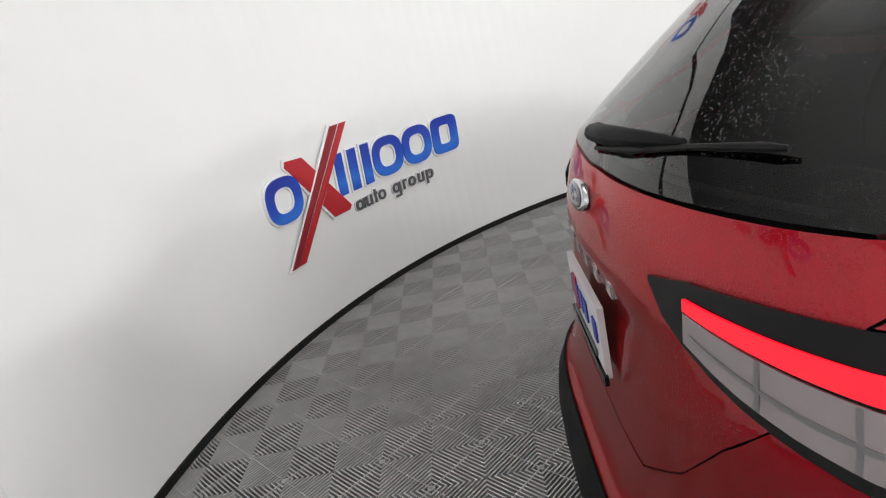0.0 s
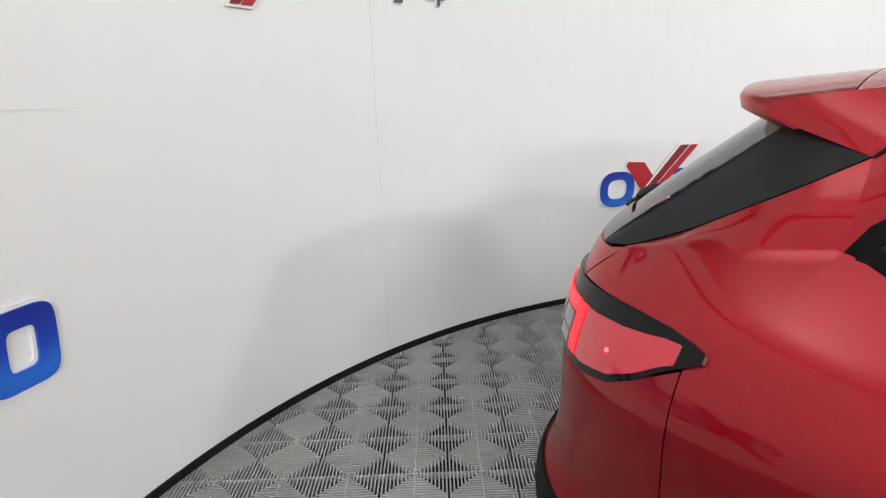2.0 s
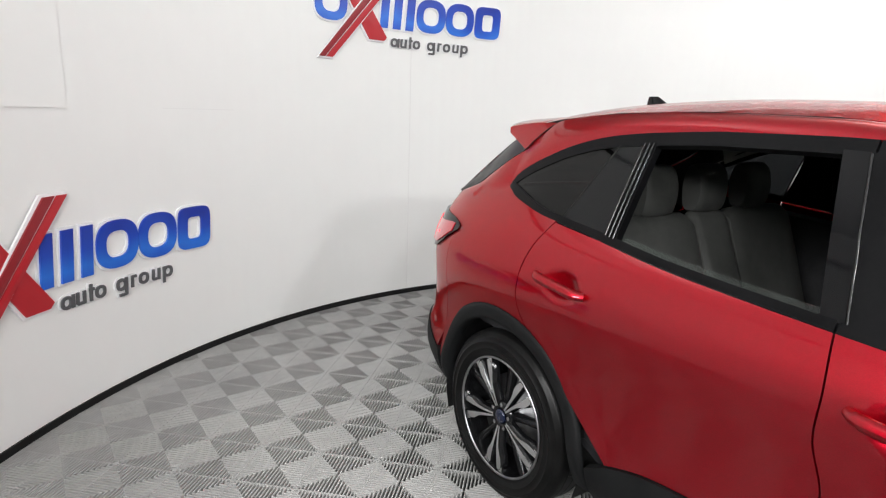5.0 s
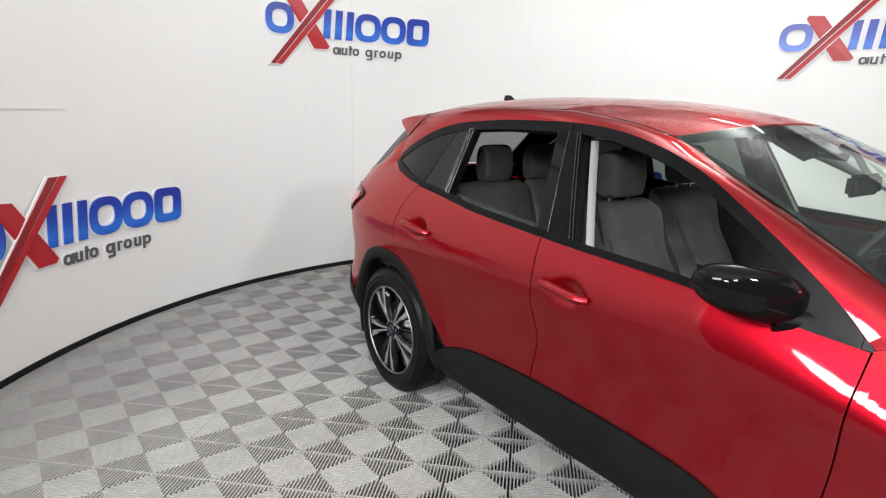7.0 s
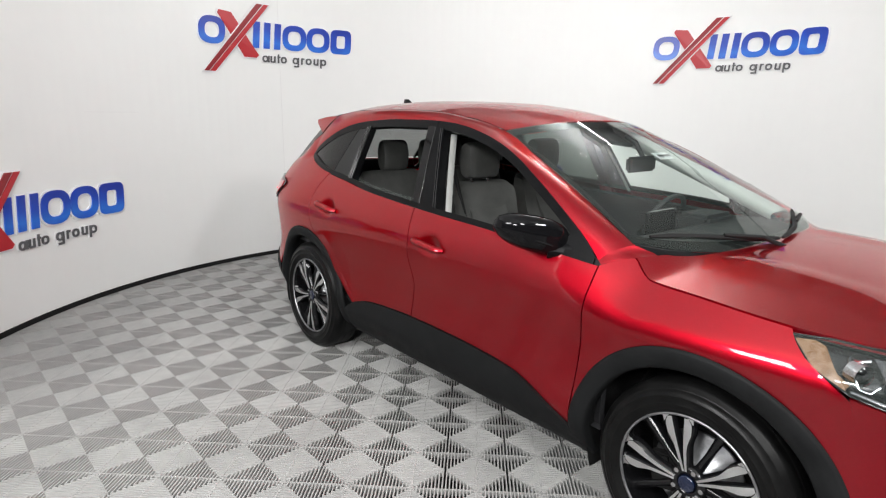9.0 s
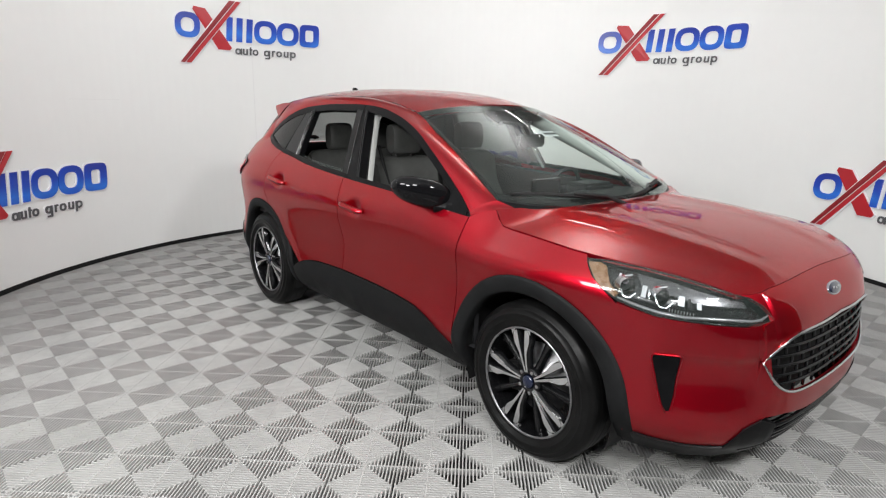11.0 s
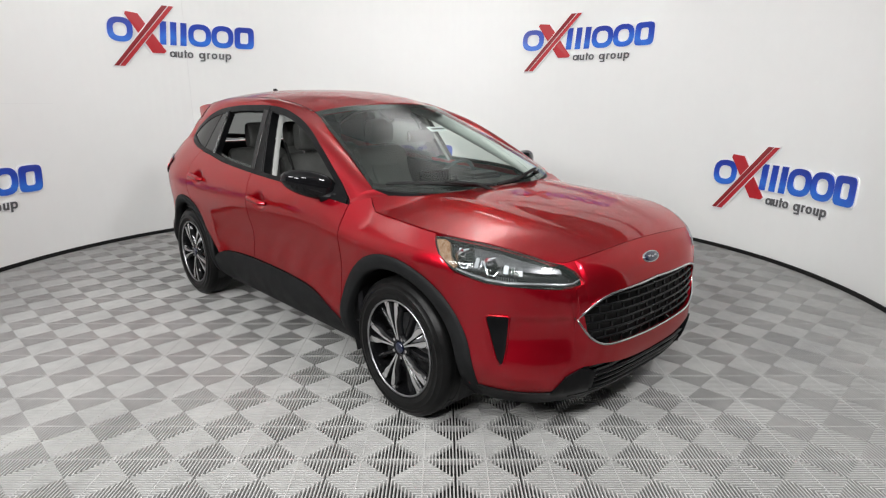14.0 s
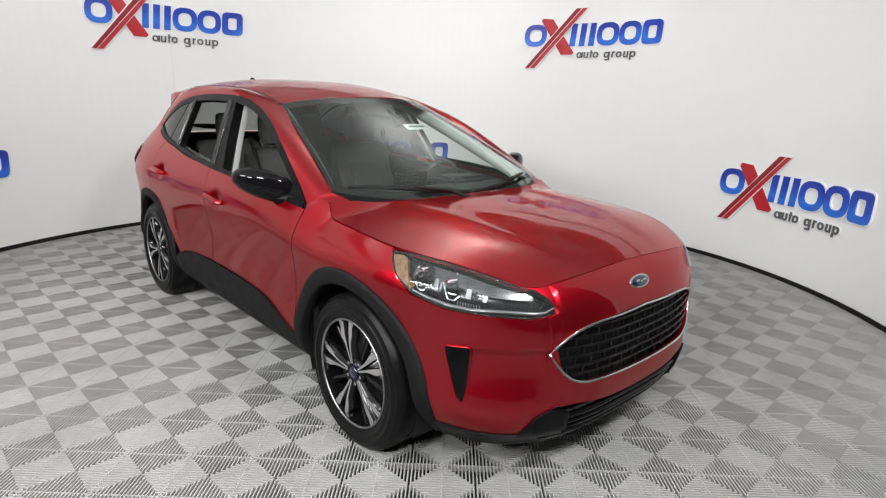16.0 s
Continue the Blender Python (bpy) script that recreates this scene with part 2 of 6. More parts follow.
# ---- shapes ----
def interp(pairs):
    """A smooth curve through (place, value) pairs."""
    pairs = sorted(pairs)
    xs, ys = [float(a) for a, _ in pairs], [float(b) for _, b in pairs]
    n = len(xs)
    h = [xs[i + 1] - xs[i] for i in range(n - 1)]
    d = [(ys[i + 1] - ys[i]) / h[i] for i in range(n - 1)]
    m = [d[0]] + [0.0 if d[i - 1] * d[i] <= 0 else 2 * d[i - 1] * d[i] / (d[i - 1] + d[i]) for i in range(1, n - 1)] + [d[-1]]

    def f(x):
        if x <= xs[0]:
            return ys[0] + m[0] * (x - xs[0])
        if x >= xs[-1]:
            return ys[-1] + m[-1] * (x - xs[-1])
        i = 0
        while x > xs[i + 1]:
            i += 1
        t = (x - xs[i]) / h[i]
        return (ys[i] * (1 + 2 * t) * (1 - t) ** 2 + m[i] * h[i] * t * (1 - t) ** 2
                + ys[i + 1] * t * t * (3 - 2 * t) + m[i + 1] * h[i] * t * t * (t - 1))
    return f


def smooth01(a, b, x):
    t = min(1.0, max(0.0, (x - a) / (b - a)))
    return t * t * (3 - 2 * t)


width0 = interp([(0.16, 0.74), (0.25, 0.80), (0.33, 0.862), (0.45, 0.893), (0.56, 0.886), (0.68, 0.890), (0.82, 0.908), (0.93, 0.921),
                 (1.0, 0.912), (1.06, 0.886), (1.12, 0.853), (1.2, 0.79), (1.3, 0.705), (1.42, 0.60)])
SIDE_Z = np.linspace(0.0, 1.8, 1801)
_raw = np.array([width0(z) for z in SIDE_Z])
_bell = np.exp(-0.5 * (np.arange(-60, 61) / 22.0) ** 2)
SIDE_Y = np.convolve(np.pad(_raw, 60, mode="edge"), _bell / _bell.sum(), mode="valid")


def side_width(z):
    """The side's profile with its changes of curve evened out."""
    return float(np.interp(z, SIDE_Z, SIDE_Y))


drop = interp([(0.5, 0.0), (0.7, 0.03), (0.9, 0.08), (1.12, 0.15), (1.6, 0.14), (2.2, 0.12)])
nose = interp([(0.16, 2.12), (0.25, 2.18), (0.33, 2.245), (0.45, 2.268), (0.6, 2.272), (0.74, 2.262), (0.82, 2.24), (0.88, 2.205), (0.94, 2.14), (1.0, 2.05), (1.1, 1.92)])
tail = interp([(0.16, -2.24), (0.3, -2.345), (0.45, -2.405), (0.53, -2.395), (0.62, -2.345), (0.75, -2.318), (0.95, -2.296), (1.1, -2.272), (1.2, -2.235), (1.3, -2.14), (1.5, -1.92)])
PF, PR, XF0, XR0, SF, SR = 3.3, 3.4, 1.2, -1.0, 1.3, 1.4


def wide(x, z):
    return side_width(z + (drop(x) * smooth01(0.72, 1.0, z) if x > 0.5 else 0.0))


HOLLOW = interp([(0.38, 0.0), (0.43, 0.004), (0.52, 0.020), (0.60, 0.030), (0.645, 0.024), (0.69, 0.003), (0.73, 0.0)])


def skin(u, z):
    """The painted body from nose to tail: u runs along the side, z is the height. The side with y positive."""
    if u > XF0:
        f = math.pi / 2 * min(1.0, (u - XF0) / SF) ** (PF / 2)
        x = XF0 + (nose(z) - XF0) * max(0.0, math.sin(f)) ** (2 / PF)
        y = wide(x, z) * max(0.0, math.cos(f)) ** (2 / PF)
        # hollow of the bumper below the lamps
        d = HOLLOW(z) * smooth01(0.46, 0.60, y) * smooth01(1.90, 2.0, x) if 0.40 < z < 0.72 else 0.0
        return Vector((x - d, y - d * 0.35, z))
    if u < XR0:
        f = math.pi / 2 * min(1.0, (XR0 - u) / SR) ** (PR / 2)
        x = XR0 + (tail(z) - XR0) * max(0.0, math.sin(f)) ** (2 / PR)
        y = wide(x, z) * max(0.0, math.cos(f)) ** (2 / PR)
        return Vector((x - 0.04 * max(0.0, 1 - (y / 0.5) ** 2) ** 2 * smooth01(0.95, 1.05, z), y, z))
    return Vector((u, wide(u, z), z))


def sx(x, z):
    """The place (u, z) on the skin at x and height z."""
    if x > XF0:
        s = min(1.0, (x - XF0) / (nose(z) - XF0))
        return (XF0 + SF * (math.asin(s ** (PF / 2)) / (math.pi / 2)) ** (2 / PF), z)
    if x < XR0:
        s = min(1.0, (x - XR0) / (tail(z) - XR0))
        return (XR0 - SR * (math.asin(s ** (PR / 2)) / (math.pi / 2)) ** (2 / PR), z)
    return (x, z)


def sy(y, z, front=True):
    """The place (u, z) on the nose or tail at the distance y from the middle."""
    p, s, x0, end, way = (PF, SF, XF0, nose(z), 1) if front else (PR, SR, XR0, tail(z), -1)
    w = wide(end, z)
    for _ in range(6):
        f = math.acos(min(1.0, abs(y) / w) ** (p / 2))
        w = wide(x0 + (end - x0) * max(0.0, math.sin(f)) ** (2 / p), z)
    return (x0 + way * s * (f / (math.pi / 2)) ** (2 / p), z)


def belt(x):
    return BELT(x)


BELT = interp([(-1.62, 1.272), (-1.29, 1.212), (-0.96, 1.178), (-0.7, 1.148), (-0.4, 1.127), (0.0, 1.106), (0.35, 1.092), (0.7, 1.064), (0.92, 1.043)])


def glass_side(x, z):
    """The side of the greenhouse, above the belt line."""
    b = BELT(x)
    return Vector((x, skin(sx(x, b)[0], b).y - 0.02 - 0.40 * (z - b) - 0.10 * (z - b) ** 2, z))


class Mesh:
    """Gathers points and faces for one part."""

    def __init__(self):
        self.v, self.f, self.flat = [], [], set()

    def grid(self, rows, close=False, flat=False):
        n, m = len(self.v), len(rows[0])
        for r in rows:
            self.v += [tuple(p) for p in r]
        k = len(rows)
        for i in range(k if close else k - 1):
            for j in range(m - 1):
                a, b = n + i * m + j, n + ((i + 1) % k) * m + j
                if flat:
                    self.flat.add(len(self.f))
                self.f.append((a, a + 1, b + 1, b))
        return self

    def poly(self, pts, flat=True):
        n = len(self.v)
        self.v += [tuple(p) for p in pts]
        if flat:
            self.flat.add(len(self.f))
        self.f.append(tuple(range(n, n + len(pts))))
        return self

    def sheet(self, rows, thick, outward):
        """A sheet with a rim that goes in by thick, away from outward."""
        k, m = len(rows), len(rows[0])
        self.grid(rows)

        def norm(i, j):
            a = rows[min(i + 1, k - 1)][j] - rows[max(i - 1, 0)][j]
            b = rows[i][min(j + 1, m - 1)] - rows[i][max(j - 1, 0)]
            c = a.cross(b)
            if c.length < 1e-9:
                return Vector(outward).normalized()
            c.normalize()
            return c if c.dot(outward) > 0 else -c
        ring = [(i, 0) for i in range(k)] + [(k - 1, j) for j in range(1, m)] + [(i, m - 1) for i in range(k - 2, -1, -1)] + [(0, j) for j in range(m - 2, 0, -1)]
        top = [rows[i][j] for i, j in ring]
        low = [rows[i][j] - norm(i, j) * thick for i, j in ring]
        self.grid([list(p) for p in zip(top, low)], close=True, flat=True)
        return self

    def box(self, lo, hi, m=None):
        c = [Vector((x, y, z)) for x in (lo[0], hi[0]) for y in (lo[1], hi[1]) for z in (lo[2], hi[2])]
        if m is not None:
            c = [m @ p for p in c]
        for q in ((0, 1, 3, 2), (4, 6, 7, 5), (0, 4, 5, 1), (2, 3, 7, 6), (0, 2, 6, 4), (1, 5, 7, 3)):
            self.poly([c[i] for i in q])
        return self

    def tube(self, pts, r, n=8, ends=True):
        """A round bar along points; r is one radius or one for each point."""
        pts = [Vector(p) for p in pts]
        rs = r if isinstance(r, (list, tuple)) else [r] * len(pts)
        rows = []
        for i, p in enumerate(pts):
            d = (pts[min(i + 1, len(pts) - 1)] - pts[max(i - 1, 0)]).normalized()
            a = d.cross(Vector((0, 0, 1)) if abs(d.z) < 0.9 else Vector((1, 0, 0))).normalized()
            b = d.cross(a)
            rows.append([p + (a * math.cos(2 * math.pi * k / n) + b * math.sin(2 * math.pi * k / n)) * rs[i] for k in range(n + 1)])
        self.grid(rows)
        if ends:
            self.poly(rows[0][:-1])
            self.poly(rows[-1][:-1])
        return self

    def lathe(self, prof, m, n=48):
        """Turns (radius, depth) pairs about the local y axis."""
        rows = [[m @ Vector((r * math.cos(2 * math.pi * k / n), d, r * math.sin(2 * math.pi * k / n))) for r, d in prof] for k in range(n)]
        self.grid(rows, close=True)
        return self

    def extrude(self, outline, depth, fn):
        """A flat outline (a, b) raised by depth; fn(a, b, h) gives the place."""
        top, low = [fn(a, b, depth) for a, b in outline], [fn(a, b, 0.0) for a, b in outline]
        self.poly(top)
        n = len(outline)
        for i in range(n):
            self.poly([top[i], low[i], low[(i + 1) % n], top[(i + 1) % n]])
        return self

    def make(self, name, material, parent=None, label="", bevel=0.0, weld=True):
        me = bpy.data.meshes.new(name)
        me.from_pydata(self.v, [], self.f)
        me.materials.append(material)
        me.polygons.foreach_set("use_smooth", [i not in self.flat for i in range(len(self.f))])
        if bevel or weld:
            bm = bmesh.new()
            bm.from_mesh(me)
            if bevel:
                bmesh.ops.remove_doubles(bm, verts=bm.verts, dist=1e-5)
                bmesh.ops.recalc_face_normals(bm, faces=bm.faces)
                bmesh.ops.bevel(bm, geom=[e for e in bm.edges if len(e.link_faces) == 2 and e.calc_face_angle(0) > 0.6], offset=bevel, segments=2, affect="EDGES")
            else:
                bmesh.ops.dissolve_degenerate(bm, edges=bm.edges, dist=1e-5)
                bmesh.ops.recalc_face_normals(bm, faces=bm.faces)
            bm.to_mesh(me)
            bm.free()
        ob = new(name, me)
        if parent is not None:
            ob.parent = parent
        if label:
            ob["label"] = label
        return ob


def chain(pts):
    """Points (u, z) in rising u, as a function of u."""
    pts = sorted(pts, key=lambda q: q[0])
    us, zs = [], []
    for u, z in pts:
        us.append(u if not us or u > us[-1] + 1e-4 else us[-1] + 1e-4)
        zs.append(z)
    return us, zs


def skin_rows(lower, upper, side, off=0.0, du=0.03, nz=8, surf=None):
    """Columns of points on the skin between two chains."""
    surf = surf or skin
    (ul, zl), (uu, zu) = chain(lower), chain(upper)
    a, b = max(ul[0], uu[0]), min(ul[-1], uu[-1])
    cols = sorted({round(c, 5) for c in list(np.linspace(a, b, max(3, int((b - a) / du)))) + [c for c in ul + uu if a <= c <= b]})
    rows = []
    for c in cols:
        z0, z1 = float(np.interp(c, ul, zl)), float(np.interp(c, uu, zu))
        row = []
        for k in range(nz + 1):
            z = z0 + (z1 - z0) * k / nz
            p = surf(c, z)
            if off:
                e = 1e-3
                n = (surf(c + e, z) - surf(c - e, z)).cross(surf(c, z + e) - surf(c, z - e))
                if n.length > 1e-12:
                    n.normalize()
                    if n.y < 0 or (n.y < 0.02 and n.x * c < 0):
                        n = -n
                    p = p + n * off
            row.append(Vector((p.x, p.y * side, p.z)))
        rows.append(row)
    return rows


def obj(name, verts, faces, material, parent=None, smooth=False):
    me = bpy.data.meshes.new(name)
    me.from_pydata(verts, [], faces)
    me.materials.append(material)
    if smooth:
        for p in me.polygons:
            p.use_smooth = True
    ob = new(name, me)
    if parent is not None:
        ob.parent = parent
    return ob


# ---- wall ----
def arc_wall(name, r0, r1, z0, z1, a0, a1, material, n=160):
    v, f = [], []
    for i in range(n + 1):
        a = radians(a0 + (a1 - a0) * i / n)
        for r, z in ((r0, z0), (r0, z1), (r1, z1), (r1, z0)):
            v.append((CX + r * math.cos(a), CY + r * math.sin(a), z))
    for i in range(n):
        for k in range(4):
            f.append((4 * i + k, 4 * i + (k + 1) % 4, 4 * i + 4 + (k + 1) % 4, 4 * i + 4 + k))
    f += [(0, 1, 2, 3), (4 * n + 3, 4 * n + 2, 4 * n + 1, 4 * n)]
    return obj(name, v, f, material, smooth=False)


wall = arc_wall("wall_round", RAD, RAD + 0.06, -0.031, 3.3, 15, 262, M_WALL)
base = arc_wall("baseboard", RAD - 0.012, RAD - 0.001, 0.001, 0.040, 15, 262, M_BLACK)
tagged(wall, "smooth white curved booth wall", "wall", kind="structure")
tagged(base, "black strip along the foot of the white wall", "baseboard", kind="structure")

cap = arc_wall("trim", RAD - 0.008, RAD - 0.001, 2.96, 3.0, 15, 262, M_BLACK)
tagged(cap, "thin dark strip high on the white wall", "trim", kind="structure")
# joints and a flush hatch in the wall's panels
for k, (a0, a1, z0, z1) in enumerate(((181.42, 181.5, 0.05, 2.95), (205, 213, 1.548, 1.552))):
    seam = arc_wall("trim", RAD - 0.0025, RAD - 0.0005, z0, z1, a0, a1, M_JOINT, 16)
    tagged(seam, "hairline joint between white wall panels", "trim", kind="structure")
hatch = arc_wall("hatch", RAD - 0.007, RAD - 0.0005, 1.54, 2.45, 222, 236, M_WALL, 24)
tagged(hatch, "flush white rectangular hatch in the wall", "hatch", kind="structure")


def slab(name, lo, hi, material, label):
    ob = Mesh().box(lo, hi).make(name, material)
    return tagged(ob, label, name.split("_")[0], kind="structure")


# unseen ceiling and outer walls, added to enclose the booth and bounce light
slab("ceiling", (-9, -9, 4.2), (9, 9, 4.3), M_CEIL, "unseen white ceiling added to bounce light")
slab("wall_north", (-9, 8.9, 0), (9, 9.0, 4.2), M_ENCLOSURE, "unseen grey outer wall added to bounce light")
slab("wall_south", (-9, -9.0, 0), (9, -8.9, 4.2), M_ENCLOSURE, "unseen grey outer wall added to bounce light")
slab("wall_east", (8.9, -8.9, 0), (9.0, 8.9, 4.2), M_ENCLOSURE, "unseen grey outer wall added to bounce light")
slab("wall_west", (-9.0, -8.9, 0), (-8.9, 8.9, 4.2), M_ENCLOSURE, "unseen grey outer wall added to bounce light")

car = new("car")
tagged(car, "wet dark red compact sport utility car with black trim", "car")


def panel(name, lower, upper, material, label="", off=0.0, thick=0.014, du=0.03, nz=8, parent=None, sides=(-1, 1), surf=None):
    made = []
    for s in sides:
        rows = skin_rows(lower, upper, s, off, du, nz, surf)
        mid = rows[len(rows) // 2][nz // 2]
        made.append(Mesh().sheet(rows, thick, Vector((mid.x * 0.25 if abs(mid.x) > 1.7 else 0, s, 0.12))).make(name, material, parent or car, label))
    return made


WX, WZ, WR = 1.357, 0.358, 0.364
G = 0.0025
# seams of the doors, from the belt down
seam_a = interp([(0.3, 0.85), (0.55, 0.878), (0.7, 0.899), (0.82, 0.912), (0.94, 0.921), (1.06, 0.925)])
seam_b = interp([(0.3, -0.19), (0.41, -0.187), (0.51, -0.17), (0.54, -0.19), (0.64, -0.17), (0.73, -0.155), (0.88, -0.185), (0.97, -0.182), (1.12, -0.205)])
seam_c = interp([(0.60, -0.94), (0.72, -1.06), (0.82, -1.20), (0.93, -1.245), (1.03, -1.245), (1.1, -1.235), (1.21, -1.19)])
clad = interp([(-0.88, 0.40), (-0.76, 0.465), (-0.6, 0.508), (-0.42, 0.525), (-0.16, 0.534), (0.16, 0.530), (0.4, 0.518), (0.54, 0.503), (0.65, 0.472), (0.77, 0.415), (0.9, 0.35)])


def settle(f, top=1.32):
    """The highest z at which f(z) meets z."""
    z = top
    while z > 0.2 and f(z) < z:
        z -= 0.04
    a, b = z, z + 0.04
    for _ in range(11):
        m = (a + b) / 2
        if f(m) < m:
            b = m
        else:
            a = m
    return (a + b) / 2


def door_rows(front):
    """Left and right seam of a door, as columns that bend with the seams."""
    rows = []
    for s in (-1, 1):
        cols = []
        n, m = 64, 32
        for i in range(n + 1):
            t = i / n
            col = []
            for k in range(m + 1):
                q = k / m
                xa, xb = (seam_b, seam_a) if front else (seam_c, seam_b)

                def across_at(z):
                    return xa(z) + G + (xb(z) - xa(z) - 2 * G) * t

                def level(z):
                    x = across_at(z)
                    zlo = clad(x) + 0.004
                    if not front:
                        zlo = max(zlo, WZ + math.sqrt(max(0.0, 0.4825 ** 2 - (x + WX) ** 2)))
                    return zlo + (BELT(x) - 0.004 - zlo) * q
                z = settle(level)
                x = across_at(z)
                p = skin(sx(x, z)[0], z)
                # hollow behind the handle
                hx, hz = (0.0, 0.957) if front else (-1.03, 1.012)
                d = ((x - hx) / 0.082) ** 2 + ((z - hz) / 0.048) ** 2
                col.append(Vector((p.x, (p.y - 0.024 * max(0.0, 1 - d) ** 0.7) * s, p.z)))
            cols.append(col)
        rows.append((s, cols))
    return rows


doors = {}
for front in (True, False):
    for s, cols in door_rows(front):
        doors[front, s] = Mesh().sheet(cols, 0.016, Vector((0, s, 0.1))).make("front_door" if front else "rear_door", M_RED, car, "red door with its window lowered" if front or s < 0 else "red door with its tinted window closed")

# fender, quarter panel and bumpers
HOODZ = interp([(1.037, 1.082), (1.123, 1.022), (1.3, 1.012), (1.6, 0.992), (1.82, 0.977), (1.935, 0.958), (2.02, 0.935), (2.1, 0.90)])
U1 = sx(1.80, 0.70)[0]
fe_top = interp([(0.9275, 1.043), (0.985, 1.068), (1.034, 1.08), (1.06, 1.058), (1.09, 1.036), (1.123, 1.02)] + [(x, HOODZ(x) - 0.004) for x in (1.2, 1.3, 1.4, 1.5, 1.6)])
fe_right = interp([(0.868, 1.757), (0.905, 1.685), (0.94, 1.637), (0.985, 1.598), (1.0, 1.592)])


def grid_panel(name, s, ni, nk, left, right, low, top, outward, material, label="", thick=0.015):
    """A body panel whose columns lean with its left and right edge."""
    cols = []
    for i in range(ni + 1):
        col = []
        for k in range(nk + 1):
            z = settle(lambda z: (lambda x: low(x) + (top(x) - low(x)) * k / nk)(left(z) + (right(z) - left(z)) * i / ni))
            x = left(z) + (right(z) - left(z)) * i / ni
            p = skin(*sx(x, z))
            col.append(Vector((p.x, p.y * s, p.z)))
        cols.append(col)
    return Mesh().sheet(cols, thick, Vector(outward)).make(name, material, car, label)


def arch_z(x, wx):
    return WZ + math.sqrt(max(0.0005, 0.4825 ** 2 - (x - wx) ** 2))


for s in (-1, 1):
    grid_panel("front_fender", s, 48, 16, lambda z: seam_a(z) + G, lambda z: skin(U1, z).x if z < 0.85 else min(skin(U1, 0.85).x, fe_right(max(z, 0.868))),
               lambda x: 0.35 if x < 0.8745 else arch_z(x, WX), lambda x: fe_top(min(x, 1.6)), (0, s, 0.1), M_RED, "red front fender")

UQ = sx(-1.80, 0.8)[0]
q_left = interp([(0.96, -1.82), (1.04, -1.808), (1.088, -1.742), (1.283, -1.585)])
q_top = interp([(-1.74, 1.29), (-1.585, 1.283), (-1.5, 1.254), (-1.4, 1.232), (-1.29, 1.212), (-1.18, 1.20)])
for s in (-1, 1):
    grid_panel("quarter_panel", s, 44, 24, lambda z: skin(UQ + 0.003, z).x if z < 0.95 else -1.742 + 0.157 * (z - 1.088) / 0.195 if z > 1.088 else max(q_left(max(z, 0.96)), skin(UQ + 0.003, z).x), lambda z: seam_c(min(z, 1.205)) - G,
               lambda x: arch_z(x, -WX), lambda x: q_top(max(x, -1.585)), (-0.2, s, 0.1), M_RED, "red rear quarter panel")


# rear bumper and tailgate: across the tail
bump_top = [sy(0, 0.72, False), sy(0.30, 0.72, False), sy(0.42, 0.80, False), sy(0.50, 0.90, False), sy(0.56, 0.968, False), sy(0.64, 0.950, False), sx(-2.03, 0.940), sx(-1.94, 0.965), sx(-1.87, 1.003), (UQ, 1.05)]
rows = skin_rows([sy(0, 0.57, False), sy(0.5, 0.565, False), sx(-2.1, 0.53), sx(-1.90, 0.47), sx(-1.838, 0.44), (UQ, 0.56)], bump_top, 1, nz=12)
mirrored = [[Vector((p.x, -p.y, p.z)) for p in r] for r in rows]
Mesh().sheet(mirrored[::-1] + rows[1:], 0.015, Vector((-1, 0, 0))).make("rear_bumper", M_RED, car, "red rear bumper")
rows = skin_rows([sy(0, 0.20, False), sy(0.5, 0.20, False), sx(-2.0, 0.25), sx(-1.85, 0.33)], [sy(0, 0.572, False), sy(0.5, 0.567, False), sx(-2.1, 0.532), sx(-1.90, 0.472), sx(-1.85, 0.447)], 1, off=0.006)
mirrored = [[Vector((p.x, -p.y, p.z)) for p in r] for r in rows]
Mesh().sheet(mirrored[::-1] + rows[1:], 0.03, Vector((-1, 0, 0))).make("rear_valance", M_CLAD, car, "black plastic rear valance")
US = sx(-2.138, 1.12)[0]
gate_low = [(u, z + 0.004) for u, z in bump_top[:5]] + [(US, 0.975)]
rows = skin_rows(gate_low, [sy(0, 1.190, False), sy(0.3, 1.190, False), sy(0.5, 1.190, False), (US, 1.190)], 1, nz=18)
mirrored = [[Vector((p.x, -p.y, p.z)) for p in r] for r in rows]
tailgate = Mesh().sheet(mirrored[::-1] + rows[1:], 0.015, Vector((-1, 0, 0.3))).make("tailgate", M_REDWET, car, "red tailgate beaded with water")
UG = sx(-2.022, 1.206)[0]
panel("tailgate_corner", [(US, 1.114), (UG, 1.203)], [(US, 1.190), (US * 0.5 + UG * 0.5, 1.193), (UG, 1.206)], M_RED, du=0.01)

# front bumper
b_low = [(U1, 0.54), (U1 + 0.02, 0.49), (U1 + 0.03, 0.42), (U1 + 0.035, 0.322), sx(1.9, 0.315), sx(2.0, 0.308), sy(0.60, 0.31), sy(0.575, 0.40), sy(0.50, 0.435), sy(0.40, 0.43), sy(0.23, 0.405), sy(0, 0.395)]
b_up = [(U1, 0.848), sx(1.91, 0.818), sx(2.013, 0.812), sy(0.58, 0.798), sy(0.5495, 0.797), sy(0.549, 0.652), sy(0.49, 0.568), sy(0.41, 0.52), sy(0.276, 0.506), sy(0, 0.498)]
rows = skin_rows(b_low, b_up, 1, nz=36, du=0.015)
mirrored = [[Vector((p.x, -p.y, p.z)) for p in r] for r in rows]
bumper = Mesh().sheet(rows + mirrored[-2::-1], 0.015, Vector((1, 0, 0))).make("front_bumper", M_RED, car, "glossy red front bumper")
